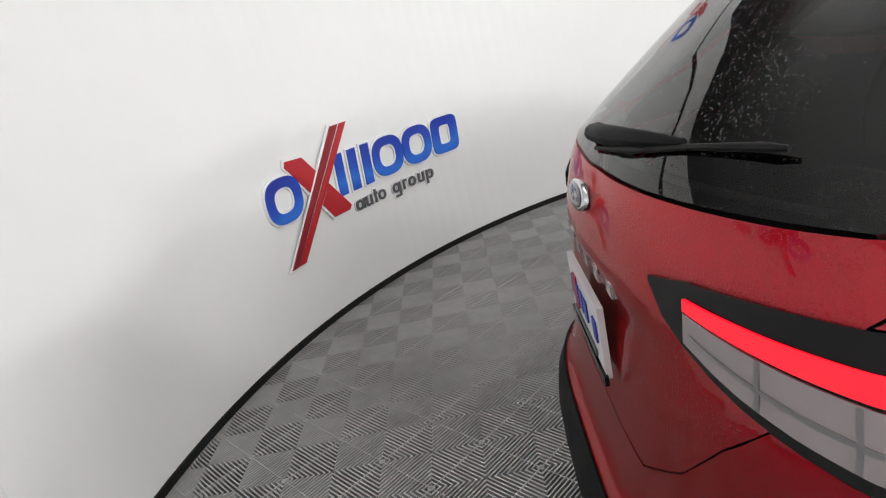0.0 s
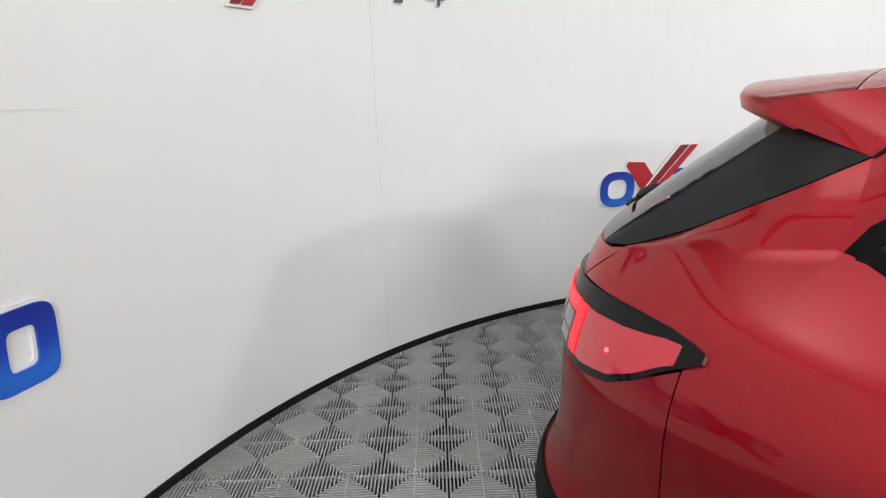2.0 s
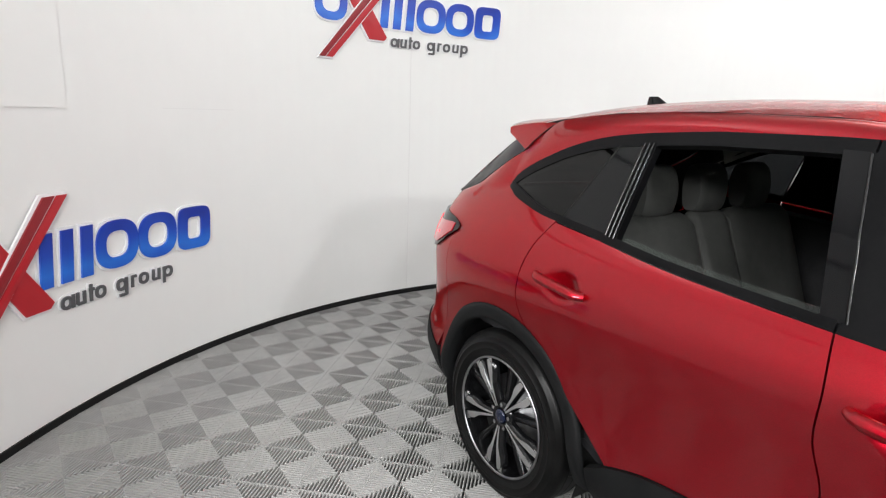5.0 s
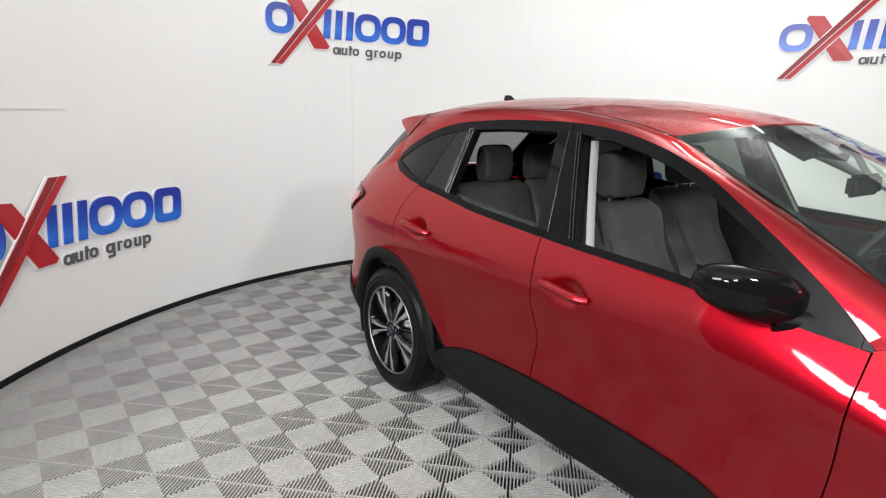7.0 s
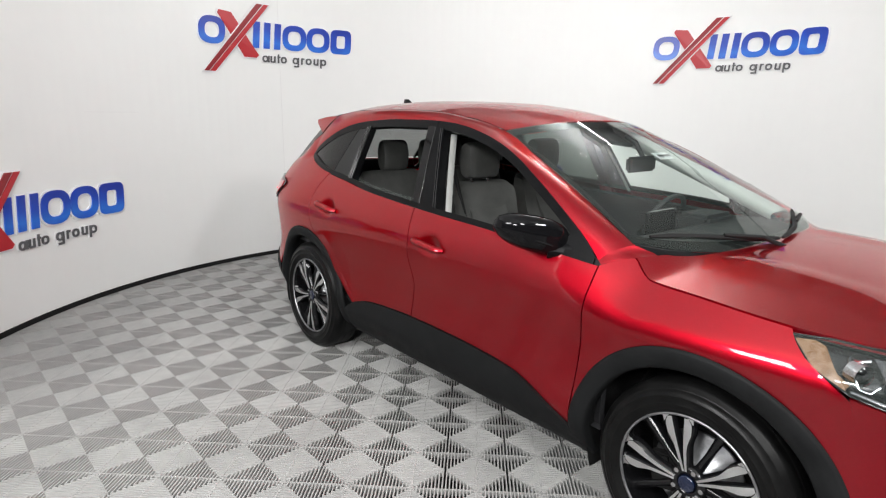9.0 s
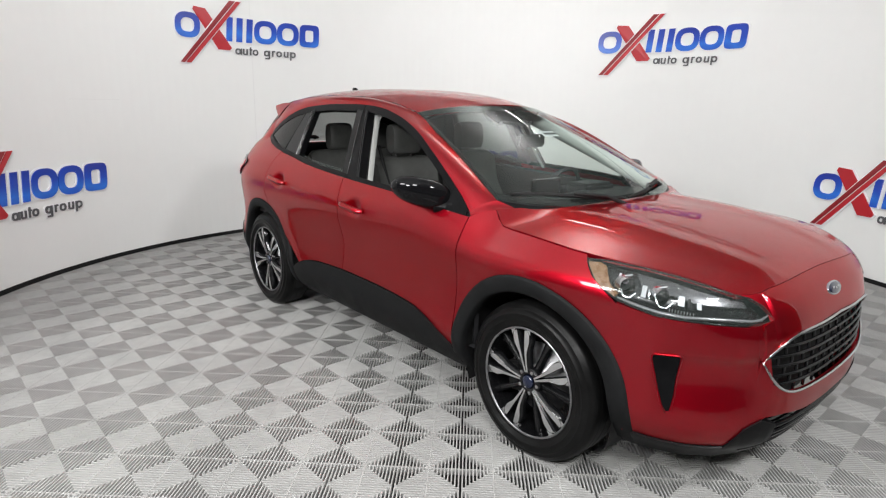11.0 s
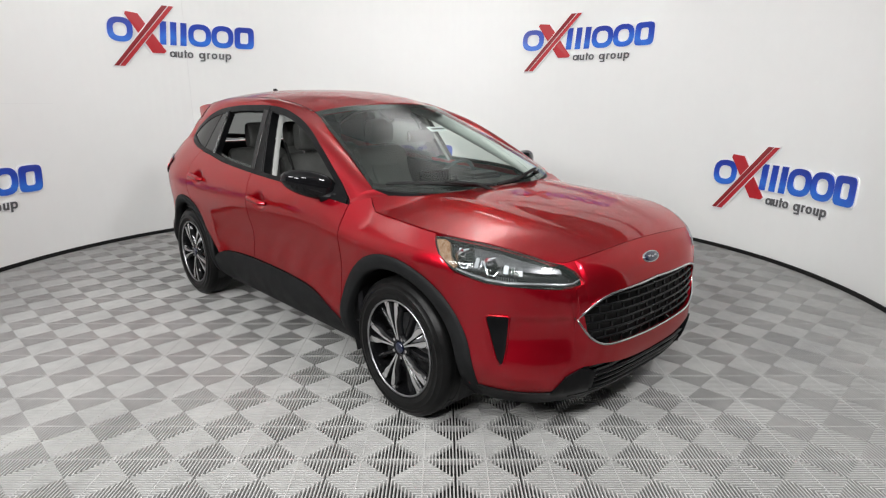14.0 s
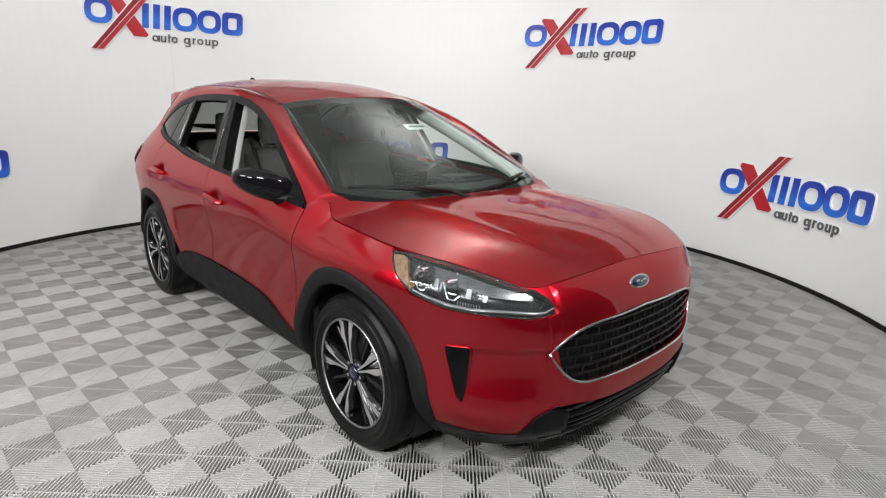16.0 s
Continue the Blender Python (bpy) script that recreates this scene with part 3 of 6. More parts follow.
n_low = [sy(0.548, 0.665), sy(0.50, 0.70), sy(0.469, 0.727), sy(0.366, 0.757), sy(0.163, 0.762), sy(0, 0.767)]
n_up = [sy(0.548, 0.800), sy(0.506, 0.814), sy(0.5055, 0.906), sy(0.45, 0.913), sy(0.3, 0.922), sy(0.15, 0.928), sy(0, 0.93)]
rows = skin_rows(n_low, n_up, 1, nz=10)
mirrored = [[Vector((p.x, -p.y, p.z)) for p in r] for r in rows]
Mesh().sheet(rows + mirrored[-2::-1], 0.015, Vector((1, 0, 0.2))).make("nose_panel", M_RED, car)
# corner between lamp and grille, both sides
panel("nose_corner", [sy(0.60, 0.906), sy(0.566, 0.896), sy(0.532, 0.869), sy(0.506, 0.825)], [sy(0.60, 0.9065), sy(0.56, 0.903), sy(0.506, 0.9065)], M_RED, du=0.006)
panel("nose_seam", [sy(0.60, 0.66), sy(0.50, 0.70)], [sy(0.60, 0.805), sy(0.50, 0.815)], M_RED, off=-0.005, du=0.01)
ua, ub = sx(1.908, 0.6)[0], sx(2.010, 0.6)[0]
slot_low = [(ua + (ub - ua) * q, z) for q, z in ((0, 0.650), (0.12, 0.60), (0.3, 0.535), (0.5, 0.475), (0.65, 0.448), (0.8, 0.455), (0.93, 0.515), (1, 0.585))]
slot_top = [(ua, 0.662), (ua + (ub - ua) * 0.08, 0.672), (ua + (ub - ua) * 0.9, 0.676), (ub, 0.668)]
# the recess is not cut: a black sheet on the skin gives its dark depth
slots = panel("air_slot", slot_low, slot_top, M_FRAME, "flat black sheet for the dark depth of the air slot", 0.003, 0.006, 0.006, 6)
for s, slot in zip((-1, 1), slots):
    rim_line = [skin(*q) + Vector((0.002, 0.003, 0)) for q in slot_low[::-1] + slot_top]
    Mesh().tube([Vector((p.x, p.y * s, p.z)) for p in rim_line + rim_line[:1]], 0.004, 6, False).make("slot_lip", M_RED, slot, "red lip round the slot")

v_low = [(U1 + 0.035, 0.235), sx(1.95, 0.225), sx(2.05, 0.225), sy(0.5, 0.23), sy(0.3, 0.23), sy(0, 0.23)]
v_up = [(U1 + 0.035, 0.319), sx(1.9, 0.311), sx(2.0, 0.304), sy(0.604, 0.306), sy(0.58, 0.396), sy(0.52, 0.428), sy(0.44, 0.40), sy(0.40, 0.29), sy(0.23, 0.275), sy(0, 0.272)]
rows = skin_rows(v_low, v_up, 1, off=0.008, nz=8)
mirrored = [[Vector((p.x, -p.y, p.z)) for p in r] for r in rows]
Mesh().sheet(rows + mirrored[-2::-1], 0.03, Vector((1, 0, 0))).make("front_valance", M_FRAME, car, "black plastic front valance")
rows = skin_rows([sy(0.45, 0.27), sy(0.2, 0.262), sy(0, 0.26)], [sy(0.45, 0.435), sy(0.23, 0.41), sy(0, 0.40)], 1, off=-0.045)
mirrored = [[Vector((p.x, -p.y, p.z)) for p in r] for r in rows]
lower_grille = Mesh().grid(rows + mirrored[-2::-1]).make("lower_grille", M_GLOSSBLACK, car)
for z, r in ((0.37, 0.010), (0.335, 0.008), (0.30, 0.010)):
    line = [skin(*sy(y, z)) * 1 for y in np.linspace(0.47, 0, 16)]
    pts = [Vector((p.x - 0.012, p.y, p.z)) for p in line] + [Vector((p.x - 0.012, -p.y, p.z)) for p in line[-2::-1]]
    Mesh().tube(pts, r).make("grille_bar", M_GLOSSBLACK, lower_grille)
line = [skin(*sy(y, 0.262)) for y in np.linspace(0.5, 0, 16)]
Mesh().tube([Vector((p.x + 0.008, p.y, p.z)) for p in line] + [Vector((p.x + 0.008, -p.y, p.z)) for p in line[-2::-1]], 0.007).make("splitter_trim", M_GLOSSBLACK, car)

# grille
g_up = [(0.545, 0.658), (0.469, 0.722), (0.366, 0.752), (0.163, 0.757), (0.0, 0.762)]
g_lo = [(0.545, 0.658), (0.486, 0.573), (0.405, 0.525), (0.276, 0.511), (0.0, 0.503)]
rows = skin_rows([sy(y, z) for y, z in g_lo], [sy(y, z) for y, z in g_up], 1, off=-0.05, nz=8)
mirrored = [[Vector((p.x, -p.y, p.z)) for p in r] for r in rows]
grille = Mesh().grid(rows + mirrored[-2::-1]).make("grille", M_BLACK, car, "black mesh grille")
edge = [skin(*sy(y, z)) for y, z in g_up[::-1]] + [skin(*sy(y, z)) for y, z in g_lo[1:]]
ring = [Vector((p.x + 0.004, -p.y, p.z)) for p in edge] + [Vector((p.x + 0.004, p.y, p.z)) for p in edge[-2::-1]]


def smooth_line(pts, k=4):
    out = []
    n = len(pts)
    for i in range(n - 1):
        p0, p1, p2, p3 = pts[max(i - 1, 0)], pts[i], pts[i + 1], pts[min(i + 2, n - 1)]
        for j in range(k):
            t = j / k
            out.append(0.5 * (2 * p1 + (p2 - p0) * t + (2 * p0 - 5 * p1 + 4 * p2 - p3) * t * t + (3 * p1 - p0 - 3 * p2 + p3) * t ** 3))
    return out + [pts[-1]]


arc = len(g_up) - 1
corner_cut = smooth_line(ring[:arc + 1], 3) + smooth_line(ring[arc:-arc], 3)[1:] + smooth_line(ring[-arc - 1:], 3)[1:]
Mesh().tube(corner_cut, 0.0055, 8, False).make("grille_surround", M_CHROME, grille, "thin chrome surround")
lo_f, up_f = chain([(y, z) for y, z in g_lo]), chain([(y, z) for y, z in g_up])
for k in range(1, 7):
    z = 0.503 + 0.262 * k / 7.0
    ys = [y for y in np.linspace(0.54, 0, 40) if np.interp(y, *lo_f) + 0.006 < z + 0.02 * (y / 0.5) ** 2 < np.interp(y, *up_f) - 0.006]
    if len(ys) < 3:
        continue
    line = [skin(*sy(y, z + 0.02 * (y / 0.5) ** 2)) for y in ys]
    line = [Vector((p.x - 0.014, p.y, p.z)) for p in line]
    Mesh().tube(line + [Vector((p.x, -p.y, p.z)) for p in line[::-1]], 0.007, 6).make("grille_bar", M_GLOSSBLACK, grille)
for k in range(7):
    for i in range(-6, 7):
        y = (i + (0.5 if k % 2 else 0)) * 0.082
        z0, z1 = 0.503 + 0.262 * k / 7.0, 0.503 + 0.262 * (k + 1) / 7.0
        zz = 0.02 * (y / 0.5) ** 2
        if abs(y) < 0.5 and np.interp(abs(y), *lo_f) < z0 + zz + 0.01 and z1 + zz - 0.01 < np.interp(abs(y), *up_f):
            a, b = skin(*sy(abs(y), z0 + zz)), skin(*sy(abs(y), z1 + zz))
            w = 0.013
            Mesh().tube([Vector((a.x - 0.02, y - w, a.z)), Vector((b.x - 0.02, y - w, b.z))], 0.006, 5).make("mesh_link", M_GLOSSBLACK, grille)

# oval badges, front and rear
def badge(x, z, lean, scale, way):
    m = Matrix.Translation((x, 0, z)) @ Matrix.Rotation(lean, 4, "Y")
    ob = None
    for name, a, b, d, material in (("badge", 0.073, 0.029, 0.006, M_CHROME), ("badge_field", 0.066, 0.0235, 0.0085, M_BADGE)):
        me = Mesh()
        rows = []
        for k in range(40):
            t = 2 * math.pi * k / 40
            rows.append([m @ Vector((way * h, a * q * scale * math.cos(t), b * q * scale * math.sin(t))) for q, h in ((1.0, -0.006), (1.0, d * 0.6), (0.93, d), (0.5, d * 1.05), (0.01, d * 1.05))])
        me.grid(rows, close=True)
        made = me.make(name, material, ob or car, "" if ob else "oval blue and chrome badge")
        ob = ob or made
    me = Mesh()
    for y0, y1, dz in ((-0.035, -0.01, 0.003), (-0.006, 0.012, -0.002), (0.016, 0.038, 0.001)):
        me.box((way * 0.009 if way > 0 else -0.0105, y0, dz - 0.004), (0.0105 if way > 0 else -0.009, y1, dz + 0.004), m)
    me.make("badge_script", M_CHROME, ob)


badge(2.222, 0.853, radians(-28), 1.0, 1)
badge(skin(*sy(0.001, 1.132, False)).x - 0.004, 1.132, radians(16), 0.95, -1)

# hood
hood_c = interp([(0.0, 1.20), (0.3, 1.50), (0.6, 1.80), (0.85, 2.05), (1.0, 2.155)])
hood_cz = interp([(1.20, 1.092), (1.5, 1.073), (1.8, 1.033), (2.0, 0.988), (2.1, 0.955), (2.155, 0.930)])
seam_x = interp([(0.0, 1.037), (0.08, 1.12), (0.3, 1.36), (0.6, 1.72), (0.85, 2.0), (1.0, 2.098)])
edge_z = interp([(0.0, 0.93), (0.15, 0.928), (0.3, 0.922), (0.45, 0.913), (0.506, 0.9065), (0.56, 0.903), (0.60, 0.906)])
NOSE_Y = skin(*sx(2.098, HOODZ(2.098))).y
rows = []
for i in range(41):
    w = i / 40
    xs = seam_x(w)
    edge_p = skin(*sx(xs, HOODZ(xs) + 0.002))
    mid_p = Vector((hood_c(w), 0, hood_cz(hood_c(w))))
    row = []
    for j in range(-20, 21):
        v = j / 20
        a = abs(v)
        x = mid_p.x + (edge_p.x - mid_p.x) * a ** 2.2
        y = edge_p.y * v
        z = mid_p.z + (edge_p.z - mid_p.z) * a ** 2.4
        z += 0.010 * (smooth01(0.42, 0.50, a) - smooth01(0.62, 0.95, a)) * (1 - w * 0.6) * smooth01(0, 0.1, w)
        # the leading edge lies on the nose
        ze = edge_z(abs(NOSE_Y * v)) + 0.002
        pe = skin(*sy(abs(NOSE_Y * v), ze))
        k = smooth01(0.7, 1.0, w) ** 2
        row.append(Vector((x, y, z)).lerp(Vector((pe.x + 0.001, NOSE_Y * v, pe.z)), k))
    rows.append(row)
hood = Mesh().sheet(rows, 0.02, Vector((0.2, 0, 1))).make("hood", M_REDHOOD, car, "red hood beaded with water")

# windscreen, roof, rail and rear pillar
ws_low = [(1.255, 0.0, 1.075), (1.235, 0.25, 1.078), (1.165, 0.5, 1.092), (1.07, 0.66, 1.11), (0.985, 0.735, 1.125)]
ws_top = [(0.275, 0.0, 1.560), (0.262, 0.2, 1.557), (0.225, 0.38, 1.543), (0.17, 0.48, 1.526), (0.105, 0.548, 1.508)]


def curve3(pts):
    f = [interp([(k, p[i]) for k, p in enumerate(pts)]) for i in range(3)]
    n = len(pts) - 1
    return lambda t: Vector((f[0](t * n), f[1](t * n), f[2](t * n)))


def across_rows(low, top, bulge, nu=16, nv=12, lo=0.0, hi=1.0, edge=1.0):
    a, b = curve3(low), curve3(top)
    rows = []
    for i in range(-nu, nu + 1):
        t = abs(i) / nu * edge
        s = 1 if i >= 0 else -1
        row = []
        for j in range(nv + 1):
            q = lo + (hi - lo) * j / nv
            p = a(t).lerp(b(t), q) + Vector(bulge) * (4 * q * (1 - q))
            row.append(Vector((p.x, p.y * s, p.z)))
        rows.append(row)
    return rows


windscreen = Mesh().grid(across_rows(ws_low, ws_top, (0.012, 0, 0.018))).make("windscreen", M_GLASS, car, "clear windscreen with water drops")
windscreen.visible_shadow = False


def band(name, low, top, bulge, edge0, edge1, q0, q1, material, parent, lift):
    """A black printed border along the glass."""
    m = Mesh()
    a, b = curve3(low), curve3(top)
    for s in (-1, 1):
        rows = []
        for i in range(25):
            q = i / 24
            rows.append([Vector((p.x, p.y * s, p.z)) + Vector(lift) for p in (a(t).lerp(b(t), q) + Vector(bulge) * (4 * q * (1 - q)) for t in (edge0, (edge0 + edge1) / 2, edge1))])
        m.grid(rows)
    for qa, qb in ((0.0, q0), (q1, 1.0)):
        rows = []
        for i in range(-16, 17):
            t, s = abs(i) / 16 * edge0, (1 if i >= 0 else -1)
            rows.append([Vector((p.x, p.y * s, p.z)) + Vector(lift) for p in (a(t).lerp(b(t), q) + Vector(bulge) * (4 * q * (1 - q)) for q in (qa, (qa + qb) / 2, qb))])
        m.grid(rows)
    return m.make(name, material, parent)


band("black_border", ws_low, ws_top, (0.012, 0, 0.018), 0.93, 1.0, 0.06, 0.93, M_GLOSSBLACK, windscreen, (-0.002, 0, -0.003))

roof_z = interp([(0.275, 1.562), (0.1, 1.598), (-0.1, 1.628), (-0.4, 1.654), (-0.8, 1.663), (-1.2, 1.648), (-1.5, 1.616), (-1.66, 1.588)])
ditch = [(0.985, 0.735, 1.125), (0.75, 0.675, 1.236), (0.45, 0.612, 1.37), (0.105, 0.548, 1.512), (-0.1, 0.557, 1.560), (-0.4, 0.572, 1.596), (-0.8, 0.574, 1.604), (-1.15, 0.567, 1.592), (-1.45, 0.553, 1.562), (-1.64, 0.540, 1.53)]
d_y, d_z = interp([(-p[0], p[1]) for p in ditch]), interp([(-p[0], p[2]) for p in ditch])
front_x = interp([(0.0, 0.277), (0.2, 0.264), (0.38, 0.227), (0.48, 0.172), (0.55, 0.107)])
rows = []
for i in range(33):
    w = i / 32
    row = []
    for j in range(-16, 17):
        v = j / 16
        x0 = front_x(abs(v) * 0.548) + 0.002
        x = x0 + (-1.64 - 0.02 * (1 - v * v) - x0) * w
        yd, zd = d_y(-x) - 0.008, d_z(-x) + 0.002
        zc = max(roof_z(x), zd)
        row.append(Vector((x, yd * v, zc + (zd - zc) * abs(v) ** 2.6)))
    rows.append(row)
roof = Mesh().sheet(rows, 0.03, Vector((0, 0, 1))).make("roof", M_REDROOF, car, "red roof covered in water drops")

DLO = [(0.908, 1.056), (0.837, 1.12), (0.723, 1.2), (0.626, 1.262), (0.525, 1.322), (0.419, 1.38), (0.313, 1.428), (0.203, 1.468), (0.094, 1.498), (-0.042, 1.526), (-0.181, 1.542),
       (-0.373, 1.550), (-0.637, 1.549), (-0.882, 1.537), (-1.0, 1.527), (-1.12, 1.510), (-1.256, 1.475), (-1.42, 1.409), (-1.504, 1.366), (-1.555, 1.330), (-1.585, 1.283)]
dlo_z = interp([(-x, z) for x, z in DLO])
for s in (-1, 1):
    # pillar and roof rail: from the window's black edge to the roof gutter
    rows = []
    for i in range(61):
        x = 0.908 + (-1.30 - 0.908) * i / 60
        a = glass_side(x, dlo_z(-x)) + Vector((0, 0.004, 0))
        t = i / 60
        xb = interp([(0.0, 1.0), (0.12, 0.86), (0.36, 0.30), (0.42, 0.10), (0.5, -0.12), (1.0, -1.33)])(t)
        b = Vector((xb, d_y(-xb), d_z(-xb)))
        n = Vector((0.1, 0.75, 0.66))
        row = []
        for k in range(7):
            q = k / 6
            p = a.lerp(b, q) + n * 0.016 * (4 * q * (1 - q))
            row.append(Vector((p.x, p.y * s, p.z)))
        rows.append(row)
    Mesh().sheet(rows, 0.02, Vector((0, s, 0.8))).make("roof_rail", M_RED, car, "red windscreen pillar and roof rail")
    # foot of the windscreen pillar, down to fender and hood
    e = skin(*sx(1.037, HOODZ(1.037)))
    foot = [skin(*sx(0.93, 1.046)), skin(*sx(0.985, 1.069)), skin(*sx(1.034, 1.081)), Vector((1.048, e.y * 0.965, e.z)), Vector((1.062, e.y * 0.93, e.z + 0.0005)), Vector((1.078, e.y * 0.88, e.z - 0.004)), Vector((1.10, e.y * 0.84, e.z - 0.012))]
    fc = curve3([tuple(p) for p in foot])
    first = rows[0]
    patch = []
    for i in range(9):
        q = i / 8
        patch.append([first[k].lerp(Vector((fc(k / 6).x, fc(k / 6).y * s, fc(k / 6).z)), q) + Vector((0, s * 0.75, 0.66)) * 0.002 * 4 * q * (1 - q) * (1 - k / 6) for k in range(7)])
    Mesh().sheet(patch, 0.02, Vector((0.2, s, 0.6))).make("pillar_foot", M_RED, car)
    # rear pillar
    edge = [(-1.51, 0.592, 1.503), (-1.578, 0.620, 1.434), (-1.67, 0.636, 1.380), (-1.775, 0.632, 1.322), (-1.87, 0.622, 1.270), (-1.955, 0.614, 1.232), (-2.022, 0.612, 1.207)]

    def upper(m, b, w, n=9):
        """From a point on the body up to the window's edge, in one bow."""
        t0 = (skin(*sx(m.x, m.z)) - skin(*sx(m.x, m.z - 0.02))).normalized()
        c = m + t0 * (b - m).length * 0.45
        out = []
        for k in range(n):
            q = k / (n - 1)
            bow = m.lerp(b, q) + Vector((0.1, 0.75, 0.66)) * 0.064 * q * (1 - q)
            bez = m * (1 - q) ** 2 + c * 2 * q * (1 - q) + b * q * q
            out.append(bow.lerp(bez, w))
        return out

    A = [glass_side(x, dlo_z(-x)) + Vector((0, 0.004, 0)) for x in (-1.30, -1.42, -1.51, -1.585)]
    B = [Vector((-1.33, d_y(1.33), d_z(1.33))), Vector((-1.44, 0.566, 1.557)), Vector(edge[0]), Vector(edge[1])]
    ca, cb = curve3(A), curve3(B)
    rows = [[Vector((p.x, p.y * s, p.z)) for p in upper(ca(i / 16), cb(i / 16), 0.4 * smooth01(0.0, 1.0, i / 16))] for i in range(17)]
    Mesh().sheet(rows, 0.02, Vector((-0.2, s, 0.6))).make("rear_pillar", M_RED, car, "red rear pillar")
    Mesh().grid([[p + Vector((0, -0.03 * s, -0.012)) for p in r] for r in rows]).make("pillar_lining", M_TRIM, car)
    low = interp([(0.0, -1.742), (0.15, -1.80), (0.5, -1.95), (1.0, -2.135)])
    low_z = interp([(-2.135, 1.115), (-2.06, 1.118), (-1.945, 1.118), (-1.85, 1.114), (-1.742, 1.088)])
    mid_x = interp([(0.0, -1.585), (1.0, -2.022)])
    top = curve3(edge[1:])
    rows = []
    for i in range(29):
        t = i / 28
        x0, x1 = low(t), mid_x(t)
        z0, z1 = low_z(x0), 1.283 + (1.205 - 1.283) * t
        step = (ca(1.0) - skin(*sx(-1.585, 1.283))) * (1 - smooth01(0.0, 0.35, t))
        m = skin(*sx(x1, z1)) + step
        col = [skin(*sx(x0 + (x1 - x0) * k / 8, z0 + (z1 - z0) * k / 8)) + step * (k / 8) ** 5 for k in range(8)]
        rows.append([Vector((p.x, p.y * s, p.z)) for p in col + upper(m, top(t), 0.4 + 0.6 * smooth01(0.0, 0.6, t))])
    Mesh().sheet(rows, 0.02, Vector((-0.2, s, 0.6))).make("rear_shoulder", M_RED, car)
    Mesh().grid([[p + Vector((0.02, -0.035 * s, -0.012)) for p in r] for r in rows]).make("quarter_lining", M_TRIM, car)
    # black side of the tailgate glass
    A = [Vector(p) + Vector((-0.001, -0.001, 0.003)) for p in [(-2.075, 0.598, 1.198)] + edge[:0:-1]]
    B = [Vector((-2.112, 0.572, 1.198)), Vector((-2.05, 0.556, 1.248)), Vector((-1.98, 0.545, 1.303)), Vector((-1.91, 0.537, 1.356)), Vector((-1.84, 0.529, 1.409)), Vector((-1.785, 0.524, 1.452)), Vector((-1.74, 0.52, 1.485))]
    ca, cb = curve3(A), curve3(B)
    rows = [[Vector((p.x, p.y * s, p.z)) for p in (ca(i / 16).lerp(cb(i / 16), q) + Vector((-0.2, 0.7, 0.3)) * 0.03 * q * (1 - q) for q in (0, 0.25, 0.5, 0.75, 1))] for i in range(17)]
    Mesh().sheet(rows, 0.02, Vector((-0.3, s, 0.3))).make("tailgate_side_trim", M_SIDETRIM, car, "glossy black side trim of the rear window")
    # lining of the windscreen pillar
    line = curve3(ditch[:5])
    rows = [[Vector((p.x + dx, (p.y + dy) * s, p.z + dz)) for dx, dy, dz in ((0.0, -0.012, -0.012), (-0.02, -0.045, -0.012), (-0.055, -0.062, -0.03), (-0.075, -0.05, -0.06), (-0.08, -0.02, -0.075))] for p in (line(i / 14) for i in range(15))]
    Mesh().sheet(rows, 0.012, Vector((0.3, -s, 0.3))).make("pillar_lining", M_LIGHTTRIM, car, "light grey windscreen pillar lining")
    # gutter strip
    Mesh().tube([Vector((p[0], (p[1] - 0.004) * s, p[2] - 0.003)) for p in ditch[3:]], 0.007, 6).make("gutter_strip", M_BLACK, car)

# tailgate glass and spoiler
rg_low = [tuple(skin(*sy(y, 1.196, False))) for y in (0.001, 0.2, 0.36, 0.48)] + [(-2.112, 0.572, 1.198)]
rg_top = [(-1.865, 0.0, 1.513), (-1.855, 0.16, 1.511), (-1.83, 0.32, 1.504), (-1.79, 0.44, 1.495), (-1.738, 0.52, 1.485)]
Mesh().grid(across_rows(rg_low, rg_top, (-0.004, 0, 0.004))).make("rear_window", M_DARKGLASS, car, "dark tinted rear window beaded with water")
sp_out = interp([(0.0, -1.915), (0.25, -1.908), (0.42, -1.872), (0.5, -1.822), (0.54, -1.768)])
rows_t, rows_b = [], []
for j in range(-18, 19):
    y = 0.54 * j / 18
    a = abs(y)
    xo = sp_out(a)
    x0 = -1.662 + 0.02 * (a / 0.54) ** 2
    zf = roof_z(x0) + (d_z(1.64) - roof_z(x0)) * (a / 0.54) ** 2.6
    ze = 1.570 - 0.048 * (a / 0.54) ** 2.5
    col = []
    for k in range(9):
        q = k / 8
        col.append(Vector((x0 + (xo - x0) * q, y, zf + (ze - zf) * q ** 1.1)))
    lip = [Vector((xo - 0.006, y, ze - 0.008)), Vector((xo - 0.002, y, ze - 0.028)), Vector((xo + 0.05, y, ze - 0.054)), Vector((min(xo + 0.22, x0), y, ze - 0.068))]
    rows_t.append(col + lip)
spoiler = Mesh().grid(rows_t)
spoiler.poly(rows_t[0])
spoiler.poly(rows_t[-1])
spoiler.make("spoiler", M_REDWET, car, "red roof spoiler")

